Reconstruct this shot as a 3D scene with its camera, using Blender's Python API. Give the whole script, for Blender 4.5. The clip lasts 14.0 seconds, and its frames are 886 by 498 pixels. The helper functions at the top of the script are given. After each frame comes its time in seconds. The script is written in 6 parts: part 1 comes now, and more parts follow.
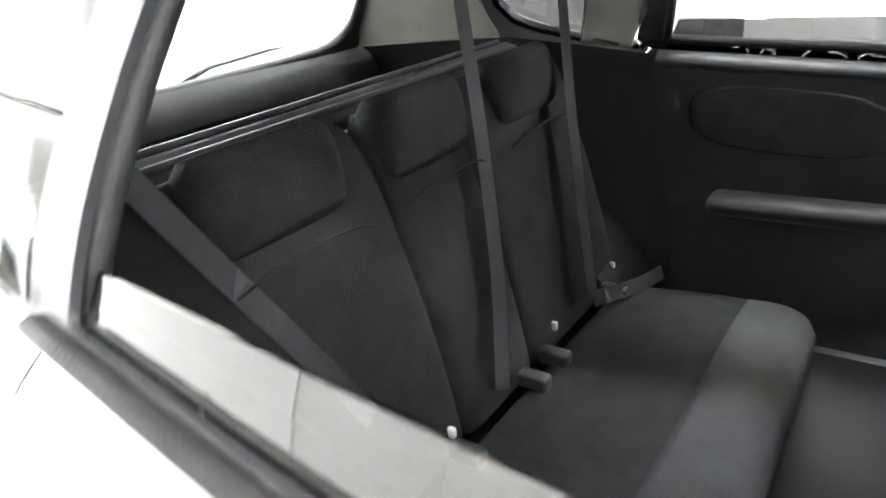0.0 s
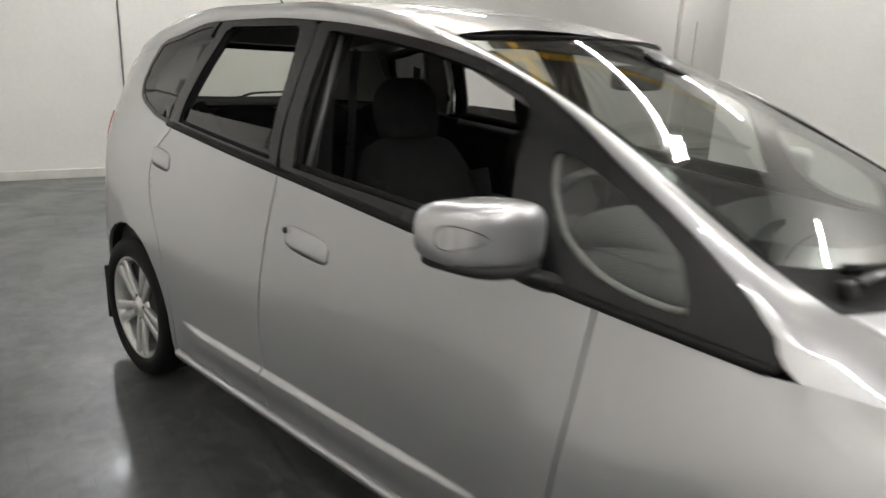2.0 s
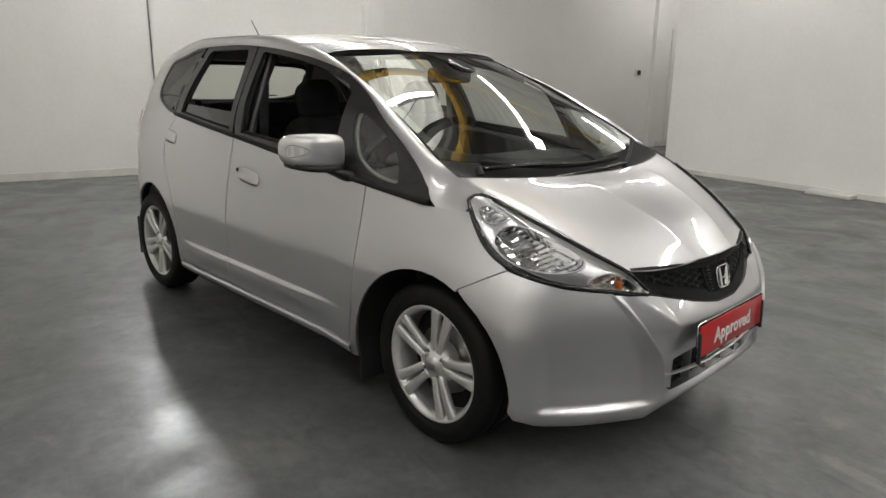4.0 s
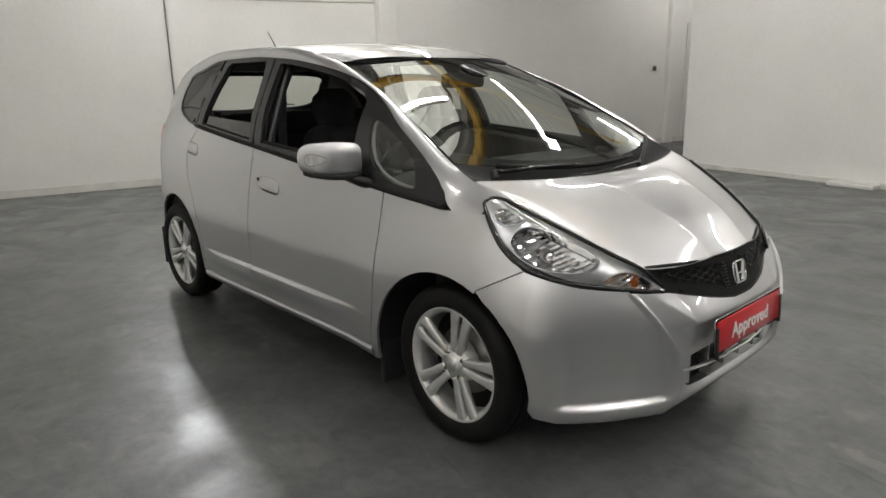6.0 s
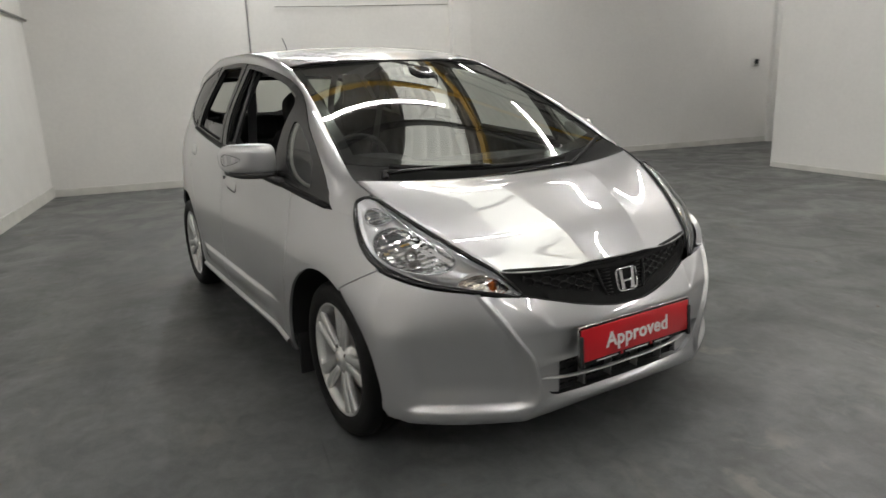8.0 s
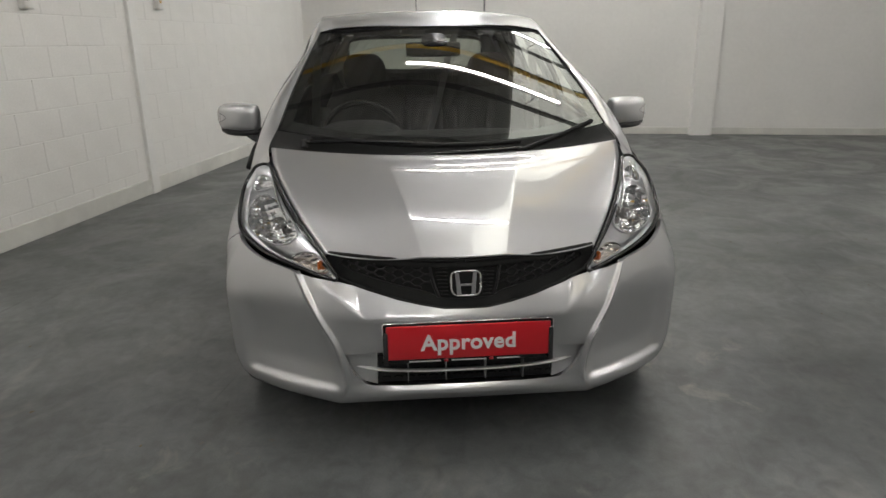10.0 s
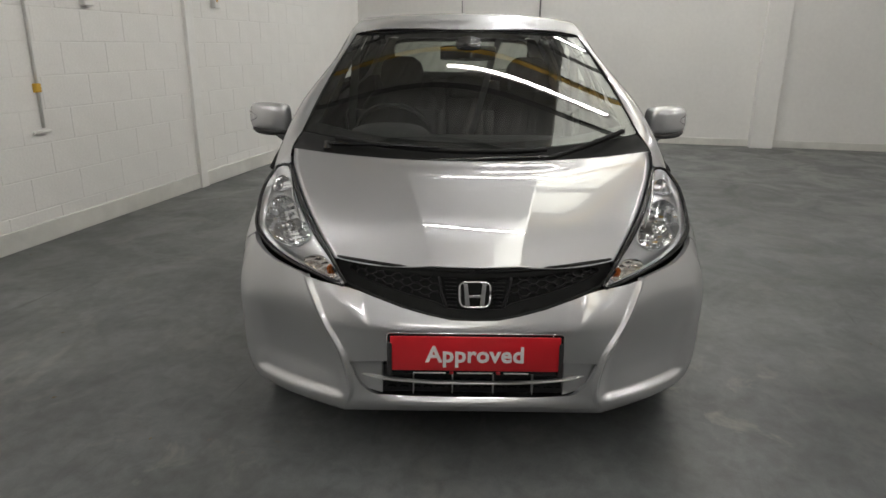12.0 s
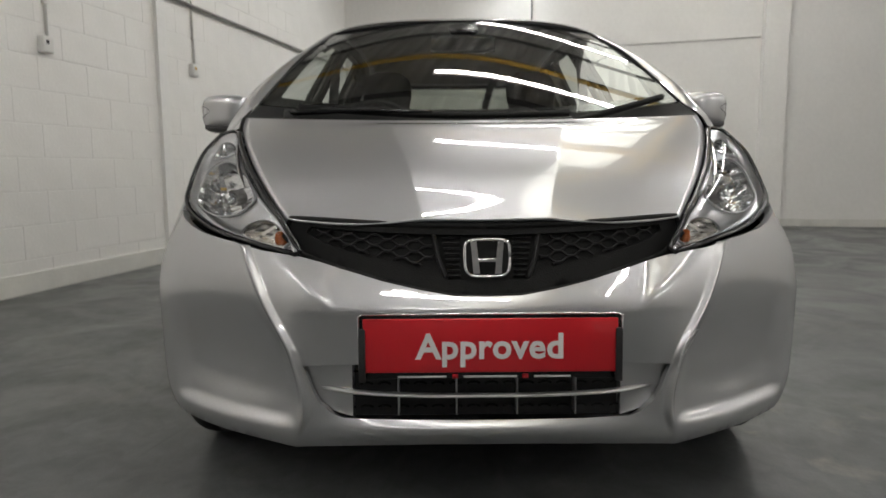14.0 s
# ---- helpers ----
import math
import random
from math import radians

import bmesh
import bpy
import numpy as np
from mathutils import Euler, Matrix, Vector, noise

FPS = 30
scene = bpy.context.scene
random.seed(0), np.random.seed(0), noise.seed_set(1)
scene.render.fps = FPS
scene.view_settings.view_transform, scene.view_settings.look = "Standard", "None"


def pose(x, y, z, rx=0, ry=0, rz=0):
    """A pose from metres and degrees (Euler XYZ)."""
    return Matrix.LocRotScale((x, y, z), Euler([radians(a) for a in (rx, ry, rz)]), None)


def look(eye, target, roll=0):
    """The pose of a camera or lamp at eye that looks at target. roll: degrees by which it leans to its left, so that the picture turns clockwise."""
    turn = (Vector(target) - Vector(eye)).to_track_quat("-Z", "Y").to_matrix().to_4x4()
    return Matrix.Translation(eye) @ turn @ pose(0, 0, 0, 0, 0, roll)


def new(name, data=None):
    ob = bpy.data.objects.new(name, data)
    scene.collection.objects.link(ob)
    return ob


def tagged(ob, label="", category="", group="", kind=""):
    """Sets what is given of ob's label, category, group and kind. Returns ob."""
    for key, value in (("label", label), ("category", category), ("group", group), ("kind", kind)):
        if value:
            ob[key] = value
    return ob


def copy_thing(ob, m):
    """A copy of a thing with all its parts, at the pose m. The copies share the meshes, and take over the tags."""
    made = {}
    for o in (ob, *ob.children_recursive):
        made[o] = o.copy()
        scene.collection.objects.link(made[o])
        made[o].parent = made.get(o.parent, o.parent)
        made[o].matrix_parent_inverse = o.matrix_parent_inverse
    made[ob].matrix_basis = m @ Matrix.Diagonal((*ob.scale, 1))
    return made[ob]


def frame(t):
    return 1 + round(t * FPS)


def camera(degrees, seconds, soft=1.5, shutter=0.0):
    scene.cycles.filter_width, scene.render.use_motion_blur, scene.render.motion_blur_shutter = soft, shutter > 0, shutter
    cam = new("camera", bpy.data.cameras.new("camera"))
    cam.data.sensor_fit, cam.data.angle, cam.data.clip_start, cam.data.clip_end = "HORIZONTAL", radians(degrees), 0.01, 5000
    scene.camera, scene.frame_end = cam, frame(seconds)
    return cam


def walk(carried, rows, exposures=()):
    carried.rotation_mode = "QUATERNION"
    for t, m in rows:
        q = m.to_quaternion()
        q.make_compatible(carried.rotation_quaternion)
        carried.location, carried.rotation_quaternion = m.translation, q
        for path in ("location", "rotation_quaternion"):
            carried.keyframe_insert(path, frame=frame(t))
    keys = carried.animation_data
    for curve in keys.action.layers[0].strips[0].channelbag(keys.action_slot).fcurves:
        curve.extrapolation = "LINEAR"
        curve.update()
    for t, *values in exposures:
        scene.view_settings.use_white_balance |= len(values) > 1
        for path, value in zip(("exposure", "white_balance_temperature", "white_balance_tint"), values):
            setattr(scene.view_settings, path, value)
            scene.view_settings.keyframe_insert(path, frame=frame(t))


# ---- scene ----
cam = camera(67.9, 14.0, shutter=0.5)
PATH = [
    (0, (-0.278, -0.962, 1.352), (-1.408, 0.477, 0.544), -6.9),
    (0.2, (-0.136, -1.044, 1.356), (-1.341, 0.358, 0.593), -6.2),
    (0.5, (0.0, -1.148, 1.370), (-1.255, 0.236, 0.653), -4.2),
    (0.7, (0.145, -1.228, 1.362), (-1.160, 0.160, 0.755), -2.9),
    (1, (0.407, -1.386, 1.343), (-0.965, -0.046, 0.774), -0.1),
    (1.5, (0.875, -1.655, 1.322), (-0.464, -0.287, 0.745), 0.9),
    (2, (1.457, -1.844, 1.315), (0.144, -0.429, 0.792), 2.4),
    (2.5, (1.928, -1.984, 1.305), (0.618, -0.574, 0.761), 0.3),
    (3, (2.365, -2.171, 1.307), (1.049, -0.744, 0.826), 1.9),
    (3.5, (2.655, -2.273, 1.312), (1.334, -0.852, 0.828), 1.0),
    (4, (2.852, -2.313, 1.29), (1.462, -0.963, 0.795), 0.8),
    (6.5, (2.911, -2.338, 1.308), (1.481, -1.028, 0.819), -1.2),
    (7, (2.998, -2.236, 1.291), (1.564, -0.928, 0.807), -2.2),
    (7.5, (3.232, -1.947, 1.296), (1.68, -0.784, 0.81), -2.6),
    (8, (3.448, -1.668, 1.293), (1.791, -0.657, 0.81), -2.2),
    (10.5, (3.869, -0.103, 1.36), (1.963, -0.067, 0.757), -0.2),
    (11, (3.859, -0.102, 1.363), (1.947, -0.095, 0.775), 0.2),
    (11.5, (3.854, -0.082, 1.356), (1.94, -0.104, 0.777), 0.4),
    (12, (3.801, -0.083, 1.351), (1.891, -0.099, 0.759), 0.5),
    (12.5, (3.544, -0.121, 1.318), (1.636, -0.094, 0.719), 0.7),
    (13, (3.347, -0.123, 1.238), (1.456, -0.073, 0.589), 0.6),
    (13.5, (3.275, -0.112, 0.97), (1.332, -0.057, 0.499), 0.6),
    (14, (3.283, -0.097, 0.809), (1.298, -0.09, 0.566), -0.4),
]
walk(cam, [(t, look(eye, target, roll)) for t, eye, target, roll in PATH],
     exposures=[(0, 4.4, 6200, 10), (0.2, 3.85, 6200, 10), (0.5, 3.3, 6200, 10), (0.8, 2.4, 6200, 10), (1.0, 1.68, 6350, 10), (1.5, 0.85, 6500, 10), (2.0, 0.38, 6600, 10), (2.5, 0.18, 6640, 10), (6.5, 0.08, 6640, 10), (8.0, -0.05, 6640, 10), (10.5, -0.12, 6640, 10), (14.0, -0.18, 6640, 10)])

# ---- world and light ----
world = bpy.data.worlds.new("world")
scene.world = world
world.use_nodes = True
world.node_tree.nodes["Background"].inputs[0].default_value = (0.9, 0.95, 1.0, 1)
world.node_tree.nodes["Background"].inputs[1].default_value = 0.05

# the room's own axes: a runs along the block wall, b along the back wall
ROOM = pose(-6.97, -1.52, 0, 0, 0, -12.6)
CEIL = 4.5
TUBE_Z = 3.6


# ---- materials ----
def material(name, colour, rough=0.5, metal=0.0, coat=0.0, spread=0.0, scale=8.0, bump=0.0, bscale=60.0,
             glow=0.0, trans=0.0, ior=1.45, rough_spread=0.0, fine=0.0, spec=0.5):
    m = bpy.data.materials.new(name)
    m.use_nodes = True
    nt = m.node_tree
    b = nt.nodes["Principled BSDF"]
    b.inputs["Base Color"].default_value = (*colour, 1)
    b.inputs["Roughness"].default_value = rough
    b.inputs["Metallic"].default_value = metal
    b.inputs["IOR"].default_value = ior
    b.inputs["Specular IOR Level"].default_value = spec
    b.inputs["Coat Weight"].default_value = coat
    b.inputs["Coat Roughness"].default_value = 0.02
    b.inputs["Coat IOR"].default_value = 1.65
    b.inputs["Transmission Weight"].default_value = trans
    if glow:
        b.inputs["Emission Color"].default_value = (*colour, 1)
        b.inputs["Emission Strength"].default_value = glow
    tc = nt.nodes.new("ShaderNodeTexCoord")
    if spread or rough_spread:
        n = nt.nodes.new("ShaderNodeTexNoise")
        n.inputs["Scale"].default_value = scale
        n.inputs["Detail"].default_value = 6
        n.inputs["Roughness"].default_value = 0.65
        nt.links.new(tc.outputs["Object"], n.inputs["Vector"])
        if spread:
            r = nt.nodes.new("ShaderNodeMapRange")
            r.inputs[1].default_value, r.inputs[2].default_value = 0.3, 0.7
            r.inputs[3].default_value, r.inputs[4].default_value = 1 - spread, 1 + spread
            nt.links.new(n.outputs["Fac"], r.inputs[0])
            src = r.outputs[0]
            if fine:
                n2 = nt.nodes.new("ShaderNodeTexNoise")
                n2.inputs["Scale"].default_value = scale * 25
                n2.inputs["Detail"].default_value = 3
                nt.links.new(tc.outputs["Object"], n2.inputs["Vector"])
                r2 = nt.nodes.new("ShaderNodeMapRange")
                r2.inputs[1].default_value, r2.inputs[2].default_value = 0.3, 0.7
                r2.inputs[3].default_value, r2.inputs[4].default_value = 1 - fine, 1 + fine
                nt.links.new(n2.outputs["Fac"], r2.inputs[0])
                mm = nt.nodes.new("ShaderNodeMath")
                mm.operation = "MULTIPLY"
                nt.links.new(src, mm.inputs[0])
                nt.links.new(r2.outputs[0], mm.inputs[1])
                src = mm.outputs[0]
            mx = nt.nodes.new("ShaderNodeVectorMath")
            mx.operation = "SCALE"
            mx.inputs[0].default_value = colour
            nt.links.new(src, mx.inputs["Scale"])
            nt.links.new(mx.outputs[0], b.inputs["Base Color"])
        if rough_spread:
            r = nt.nodes.new("ShaderNodeMapRange")
            r.inputs[1].default_value, r.inputs[2].default_value = 0.3, 0.7
            r.inputs[3].default_value, r.inputs[4].default_value = rough - rough_spread, rough + rough_spread
            nt.links.new(n.outputs["Fac"], r.inputs[0])
            nt.links.new(r.outputs[0], b.inputs["Roughness"])
    if bump:
        n = nt.nodes.new("ShaderNodeTexNoise")
        n.inputs["Scale"].default_value = bscale
        n.inputs["Detail"].default_value = 4
        nt.links.new(tc.outputs["Object"], n.inputs["Vector"])
        bp = nt.nodes.new("ShaderNodeBump")
        bp.inputs["Strength"].default_value = bump
        bp.inputs["Distance"].default_value = 0.004
        nt.links.new(n.outputs["Fac"], bp.inputs["Height"])
        nt.links.new(bp.outputs[0], b.inputs["Normal"])
    return m


PAINT = material("silver_paint", (0.49, 0.493, 0.505), 0.37, 0.74, 1.0, 0.03, 900.0)
PAINT.node_tree.nodes["Principled BSDF"].inputs["Coat IOR"].default_value = 2.3
BLACK = material("black_plastic", (0.018, 0.018, 0.019), 0.55, bump=0.3, bscale=500, spread=0.15, scale=40)
GRILLE = material("grille_plastic", (0.010, 0.010, 0.0105), 0.42, spec=0.35, bump=0.1, bscale=700, spread=0.1, scale=40)
GLOSS = material("gloss_black", (0.012, 0.012, 0.013), 0.12, spread=0.1, scale=10)
TRIM = material("pillar_black", (0.016, 0.016, 0.017), 0.25, spec=0.52, bump=0.1, bscale=700, spread=0.1, scale=20)
SCUTTLE = material("scuttle_plastic", (0.009, 0.009, 0.009), 0.7, spec=0.3, bump=0.3, bscale=300, spread=0.15, scale=30)
RUBBER = material("rubber", (0.007, 0.007, 0.007), 0.6, spec=0.25, bump=0.3, bscale=200, spread=0.2, scale=15)
CHROME = material("chrome", (0.85, 0.85, 0.86), 0.07, 1.0, spread=0.03, scale=30)
ALLOY = material("alloy_paint", (0.74, 0.74, 0.73), 0.33, 0.7, 0.6, 0.04, 30)
STEEL = material("brake_steel", (0.25, 0.24, 0.23), 0.4, 0.9, spread=0.25, scale=30)
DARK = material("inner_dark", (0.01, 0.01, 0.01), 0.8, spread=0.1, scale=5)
CLOTH = material("seat_cloth", (0.0135, 0.0135, 0.014), 0.95, bump=0.9, bscale=420, spread=0.35, scale=14, fine=0.35, spec=0.2)
CLOTH2 = material("seat_cloth_panel", (0.026, 0.026, 0.028), 0.9, bump=0.9, bscale=420, spread=0.3, scale=14, fine=0.35)
VINYL = material("interior_plastic", (0.020, 0.020, 0.021), 0.6, spec=0.3, bump=0.12, bscale=500, spread=0.12, scale=30)
LINING = material("headlining", (0.24, 0.235, 0.22), 0.9, bump=0.3, bscale=600, spread=0.05, scale=20)
LINING_DARK = material("pillar_fabric", (0.03, 0.03, 0.03), 0.9, bump=0.3, bscale=600, spread=0.05, scale=20)
CHANNEL = material("window_channel_metal", (0.13, 0.13, 0.13), 0.38, 0.4, spread=0.15, scale=30)
TAILGREY = material("load_area_plastic", (0.022, 0.022, 0.023), 0.7, spec=0.2, bump=0.12, bscale=500, spread=0.12, scale=30)
STRAP = material("belt_webbing", (0.19, 0.19, 0.195), 0.45, bump=0.5, bscale=800, spread=0.1, scale=80)
RED = material("plate_red", (0.55, 0.012, 0.02), 0.3, coat=0.4, spread=0.05, scale=6)
WHITE = material("lettering_white", (0.75, 0.74, 0.74), 0.45, spread=0.03, scale=20)
AMBER = material("amber_lens", (0.55, 0.13, 0.02), 0.15, trans=0.3, spread=0.15, scale=40)
TAIL = material("tail_red", (0.5, 0.02, 0.02), 0.1, coat=1.0, spread=0.05, scale=20)
INDICATOR = material("amber_reflector", (0.84, 0.79, 0.74), 0.12, 0.9, spread=0.1, scale=30)
BEZEL = material("lamp_bezel", (0.52, 0.52, 0.53), 0.28, 0.9, spread=0.05, scale=20)
REFLECTOR = material("lamp_reflector", (0.9, 0.9, 0.91), 0.06, 1.0, spread=0.02, scale=12)


def glass(name, tint, base=0.05, rough=0.0):
    """Thin glass: clear with a tint, and a mirror that grows towards grazing angles."""
    m = bpy.data.materials.new(name)
    m.use_nodes = True
    nt = m.node_tree
    nt.nodes.remove(nt.nodes["Principled BSDF"])
    out = nt.nodes["Material Output"]
    tr = nt.nodes.new("ShaderNodeBsdfTransparent")
    tr.inputs[0].default_value = (*tint, 1)
    gl = nt.nodes.new("ShaderNodeBsdfGlossy")
    gl.inputs["Roughness"].default_value = rough
    lw = nt.nodes.new("ShaderNodeLayerWeight")
    lw.inputs[0].default_value = 0.5
    pw = nt.nodes.new("ShaderNodeMath")
    pw.operation = "POWER"
    pw.inputs[1].default_value = 4.5
    nt.links.new(lw.outputs["Facing"], pw.inputs[0])
    ma = nt.nodes.new("ShaderNodeMath")
    ma.operation = "MULTIPLY_ADD"
    ma.inputs[1].default_value, ma.inputs[2].default_value = 0.9 - base, base
    nt.links.new(pw.outputs[0], ma.inputs[0])
    mx = nt.nodes.new("ShaderNodeMixShader")
    nt.links.new(ma.outputs[0], mx.inputs[0])
    nt.links.new(tr.outputs[0], mx.inputs[1])
    nt.links.new(gl.outputs[0], mx.inputs[2])
    nt.links.new(mx.outputs[0], out.inputs[0])
    return m


SCREEN = glass("windscreen_glass", (0.66, 0.71, 0.67), 0.155)
CLEAR = glass("clear_glass", (0.85, 0.9, 0.87), 0.10)
PRIVACY = glass("privacy_glass", (0.06, 0.06, 0.06), 0.08)
LENS = glass("lamp_lens", (0.94, 0.95, 0.96), 0.05)


# ---- mesh helpers ----
def finish(name, bm, mat, parent=None, label="", smooth=True):
    me = bpy.data.meshes.new(name)
    for f in bm.faces:
        f.smooth = smooth
    bm.to_mesh(me)
    bm.free()
    me.materials.append(mat)
    ob = new(name, me)
    if parent is not None:
        ob.parent = parent
    if label:
        tagged(ob, label)
    return ob


part = finish


def curve(keys):
    """A smooth function through (x, value) keys."""
    xs = [k[0] for k in keys]
    ys = [k[1] for k in keys]
    n = len(xs)
    d = [(ys[i + 1] - ys[i]) / (xs[i + 1] - xs[i]) for i in range(n - 1)]
    m = [d[0]] + [0 if d[i - 1] * d[i] <= 0 else 2 * d[i - 1] * d[i] / (d[i - 1] + d[i]) for i in range(1, n - 1)] + [d[-1]]

    def f(x):
        if x <= xs[0]:
            return ys[0] + m[0] * (x - xs[0])
        if x >= xs[-1]:
            return ys[-1] + m[-1] * (x - xs[-1])
        i = 0
        while x > xs[i + 1]:
            i += 1
        h = xs[i + 1] - xs[i]
        t = (x - xs[i]) / h
        return ((1 + 2 * t) * (1 - t) ** 2 * ys[i] + t * (1 - t) ** 2 * h * m[i]
                + t * t * (3 - 2 * t) * ys[i + 1] + t * t * (t - 1) * h * m[i + 1])
    return f


def spline(points, n=6, closed=False):
    """Catmull-Rom through the points, n pieces a span."""
    p = [Vector(q) for q in points]
    out = []
    m = len(p)
    for i in range(m if closed else m - 1):
        a = p[(i - 1) % m] if closed or i > 0 else p[0] * 2 - p[1]
        b, c = p[i], p[(i + 1) % m]
        d = p[(i + 2) % m] if closed or i + 2 < m else p[-1] * 2 - p[-2]
        for k in range(n):
            t = k / n
            out.append(0.5 * (2 * b + (c - a) * t + (2 * a - 5 * b + 4 * c - d) * t * t + (3 * b - a - 3 * c + d) * t ** 3))
    if not closed:
        out.append(p[-1])
    return out


def inside(p, poly):
    x, y = p[0], p[1]
    hit = False
    j = len(poly) - 1
    for i in range(len(poly)):
        xi, yi, xj, yj = poly[i][0], poly[i][1], poly[j][0], poly[j][1]
        if (yi > y) != (yj > y) and x < (xj - xi) * (y - yi) / (yj - yi) + xi:
            hit = not hit
        j = i
    return hit


def resample(poly, step):
    out = []
    for i in range(len(poly)):
        a, b = Vector(poly[i][:2]), Vector(poly[(i + 1) % len(poly)][:2])
        k = max(1, int(math.ceil((b - a).length / step)))
        out += [a + (b - a) * (j / k) for j in range(k)]
    return out


def sheet(outline, fn, step, holes=(), depth=0.012, side=1, centre=(0, 0, 0.7)):
    """A panel cut by its outline from the surface fn(u, v), with its edges folded inwards by depth. side -1 mirrors it."""
    from mathutils import geometry
    loops = [resample(outline, step)] + [resample(h, step) for h in holes]
    verts, edges = [], []
    for lp in loops:
        b = len(verts)
        verts += lp
        edges += [(b + i, b + (i + 1) % len(lp)) for i in range(len(lp))]
    us, vs = [v[0] for v in loops[0]], [v[1] for v in loops[0]]
    nb = len(verts)
    seg = np.array([(verts[a][0], verts[a][1], verts[b][0], verts[b][1]) for a, b in edges])
    u = min(us) + step * 0.5
    row = 0
    while u < max(us):
        v = min(vs) + step * (0.5 if row % 2 else 0.99)
        while v < max(vs):
            if inside((u, v), loops[0]) and not any(inside((u, v), h) for h in loops[1:]):
                d = seg[:, 2:] - seg[:, :2]
                w = np.array((u, v)) - seg[:, :2]
                t = np.clip((w * d).sum(1) / np.maximum((d * d).sum(1), 1e-12), 0, 1)
                if (((w - d * t[:, None]) ** 2).sum(1)).min() > (0.45 * step) ** 2:
                    verts.append(Vector((u, v)))
            v += step
        u += step
        row += 1
    vo, eo, fo, *_ = geometry.delaunay_2d_cdt(verts, edges, [], 0, 1e-6)
    bm = bmesh.new()
    bv = []
    for p in vo:
        q = Vector(fn(p[0], p[1]))
        q.y *= side
        bv.append(bm.verts.new(q))
    for f in fo:
        c = sum((vo[i] for i in f), Vector((0, 0))) / len(f)
        if inside(c, loops[0]) and not any(inside(c, h) for h in loops[1:]):
            try:
                bm.faces.new([bv[i] for i in f])
            except ValueError:
                pass
    for v in [v for v in bm.verts if not v.link_faces]:
        bm.verts.remove(v)
    bmesh.ops.recalc_face_normals(bm, faces=bm.faces)
    bm.normal_update()
    c = Vector(centre)
    if sum(f.normal.dot(f.calc_center_median() - c) * f.calc_area() for f in bm.faces) < 0:
        bmesh.ops.reverse_faces(bm, faces=bm.faces)
    bm.normal_update()
    if depth:
        rim = [e for e in bm.edges if len(e.link_faces) == 1]
        low, lip = {}, {}
        for e in rim:
            for v in e.verts:
                if v not in low:
                    lip[v] = bm.verts.new(v.co)
                    low[v] = bm.verts.new(v.co - v.normal * depth)
        for e in rim:
            lp = e.link_loops[0]
            a, b = lp.vert, lp.link_loop_next.vert
            bm.faces.new((lip[b], lip[a], low[a], low[b]))
    return bm


def grid(nu, nv, fn, side=1, wrap=False):
    """A grid mesh of fn(u, v), u and v from 0 to 1."""
    bm = bmesh.new()
    rows = []
    for j in range(nv + 1):
        rows.append([])
        for i in range(nu if wrap else nu + 1):
            q = Vector(fn(i / nu, j / nv))
            q.y *= side
            rows[-1].append(bm.verts.new(q))
    for j in range(nv):
        for i in range(nu):
            k = (i + 1) % nu if wrap else i + 1
            q = (rows[j][i], rows[j][k], rows[j + 1][k], rows[j + 1][i])
            bm.faces.new(q if side > 0 else q[::-1])
    return bm


def box(bm, x0, x1, y0, y1, z0, z1, m=None, bevel=0.0, segs=2):
    r = bmesh.ops.create_cube(bm, size=1)
    t = Matrix.Translation(((x0 + x1) / 2, (y0 + y1) / 2, (z0 + z1) / 2)) @ Matrix.Diagonal((x1 - x0, y1 - y0, z1 - z0, 1))
    bmesh.ops.transform(bm, matrix=t, verts=r["verts"])
    vs = r["verts"]
    if bevel:
        es = list({e for v in vs for e in v.link_edges})
        o = bmesh.ops.bevel(bm, geom=es, offset=bevel, segments=segs, affect="EDGES", profile=0.5)
        vs = list({v for f in o["faces"] for v in f.verts} | {v for v in vs if v.is_valid})
    if m is not None:
        bmesh.ops.transform(bm, matrix=m, verts=vs)
    return vs


def boxed(x0, x1, y0, y1, z0, z1, bevel=0.004, m=None, segs=2):
    bm = bmesh.new()
    box(bm, x0, x1, y0, y1, z0, z1, m, bevel, segs)
    return bm


def tube(path, radius, n=8, bm=None, flat=1.0, caps=True):
    """A round bar along a path; radius may be a list."""
    bm = bm or bmesh.new()
    p = [Vector(q) for q in path]
    rings = []
    up = Vector((0, 0, 1))
    for i, q in enumerate(p):
        d = (p[min(i + 1, len(p) - 1)] - p[max(i - 1, 0)]).normalized()
        a = d.cross(up)
        if a.length < 0.05:
            a = d.cross(Vector((0, 1, 0)))
        a.normalize()
        b = a.cross(d).normalized()
        r = radius[i] if isinstance(radius, (list, tuple)) else radius
        rings.append([bm.verts.new(q + a * r * math.cos(2 * math.pi * k / n) + b * r * flat * math.sin(2 * math.pi * k / n)) for k in range(n)])
    for i in range(len(p) - 1):
        for k in range(n):
            bm.faces.new((rings[i][k], rings[i][(k + 1) % n], rings[i + 1][(k + 1) % n], rings[i + 1][k]))
    if caps:
        bm.faces.new(rings[0][::-1])
        bm.faces.new(rings[-1])
    bmesh.ops.recalc_face_normals(bm, faces=bm.faces)
    return bm


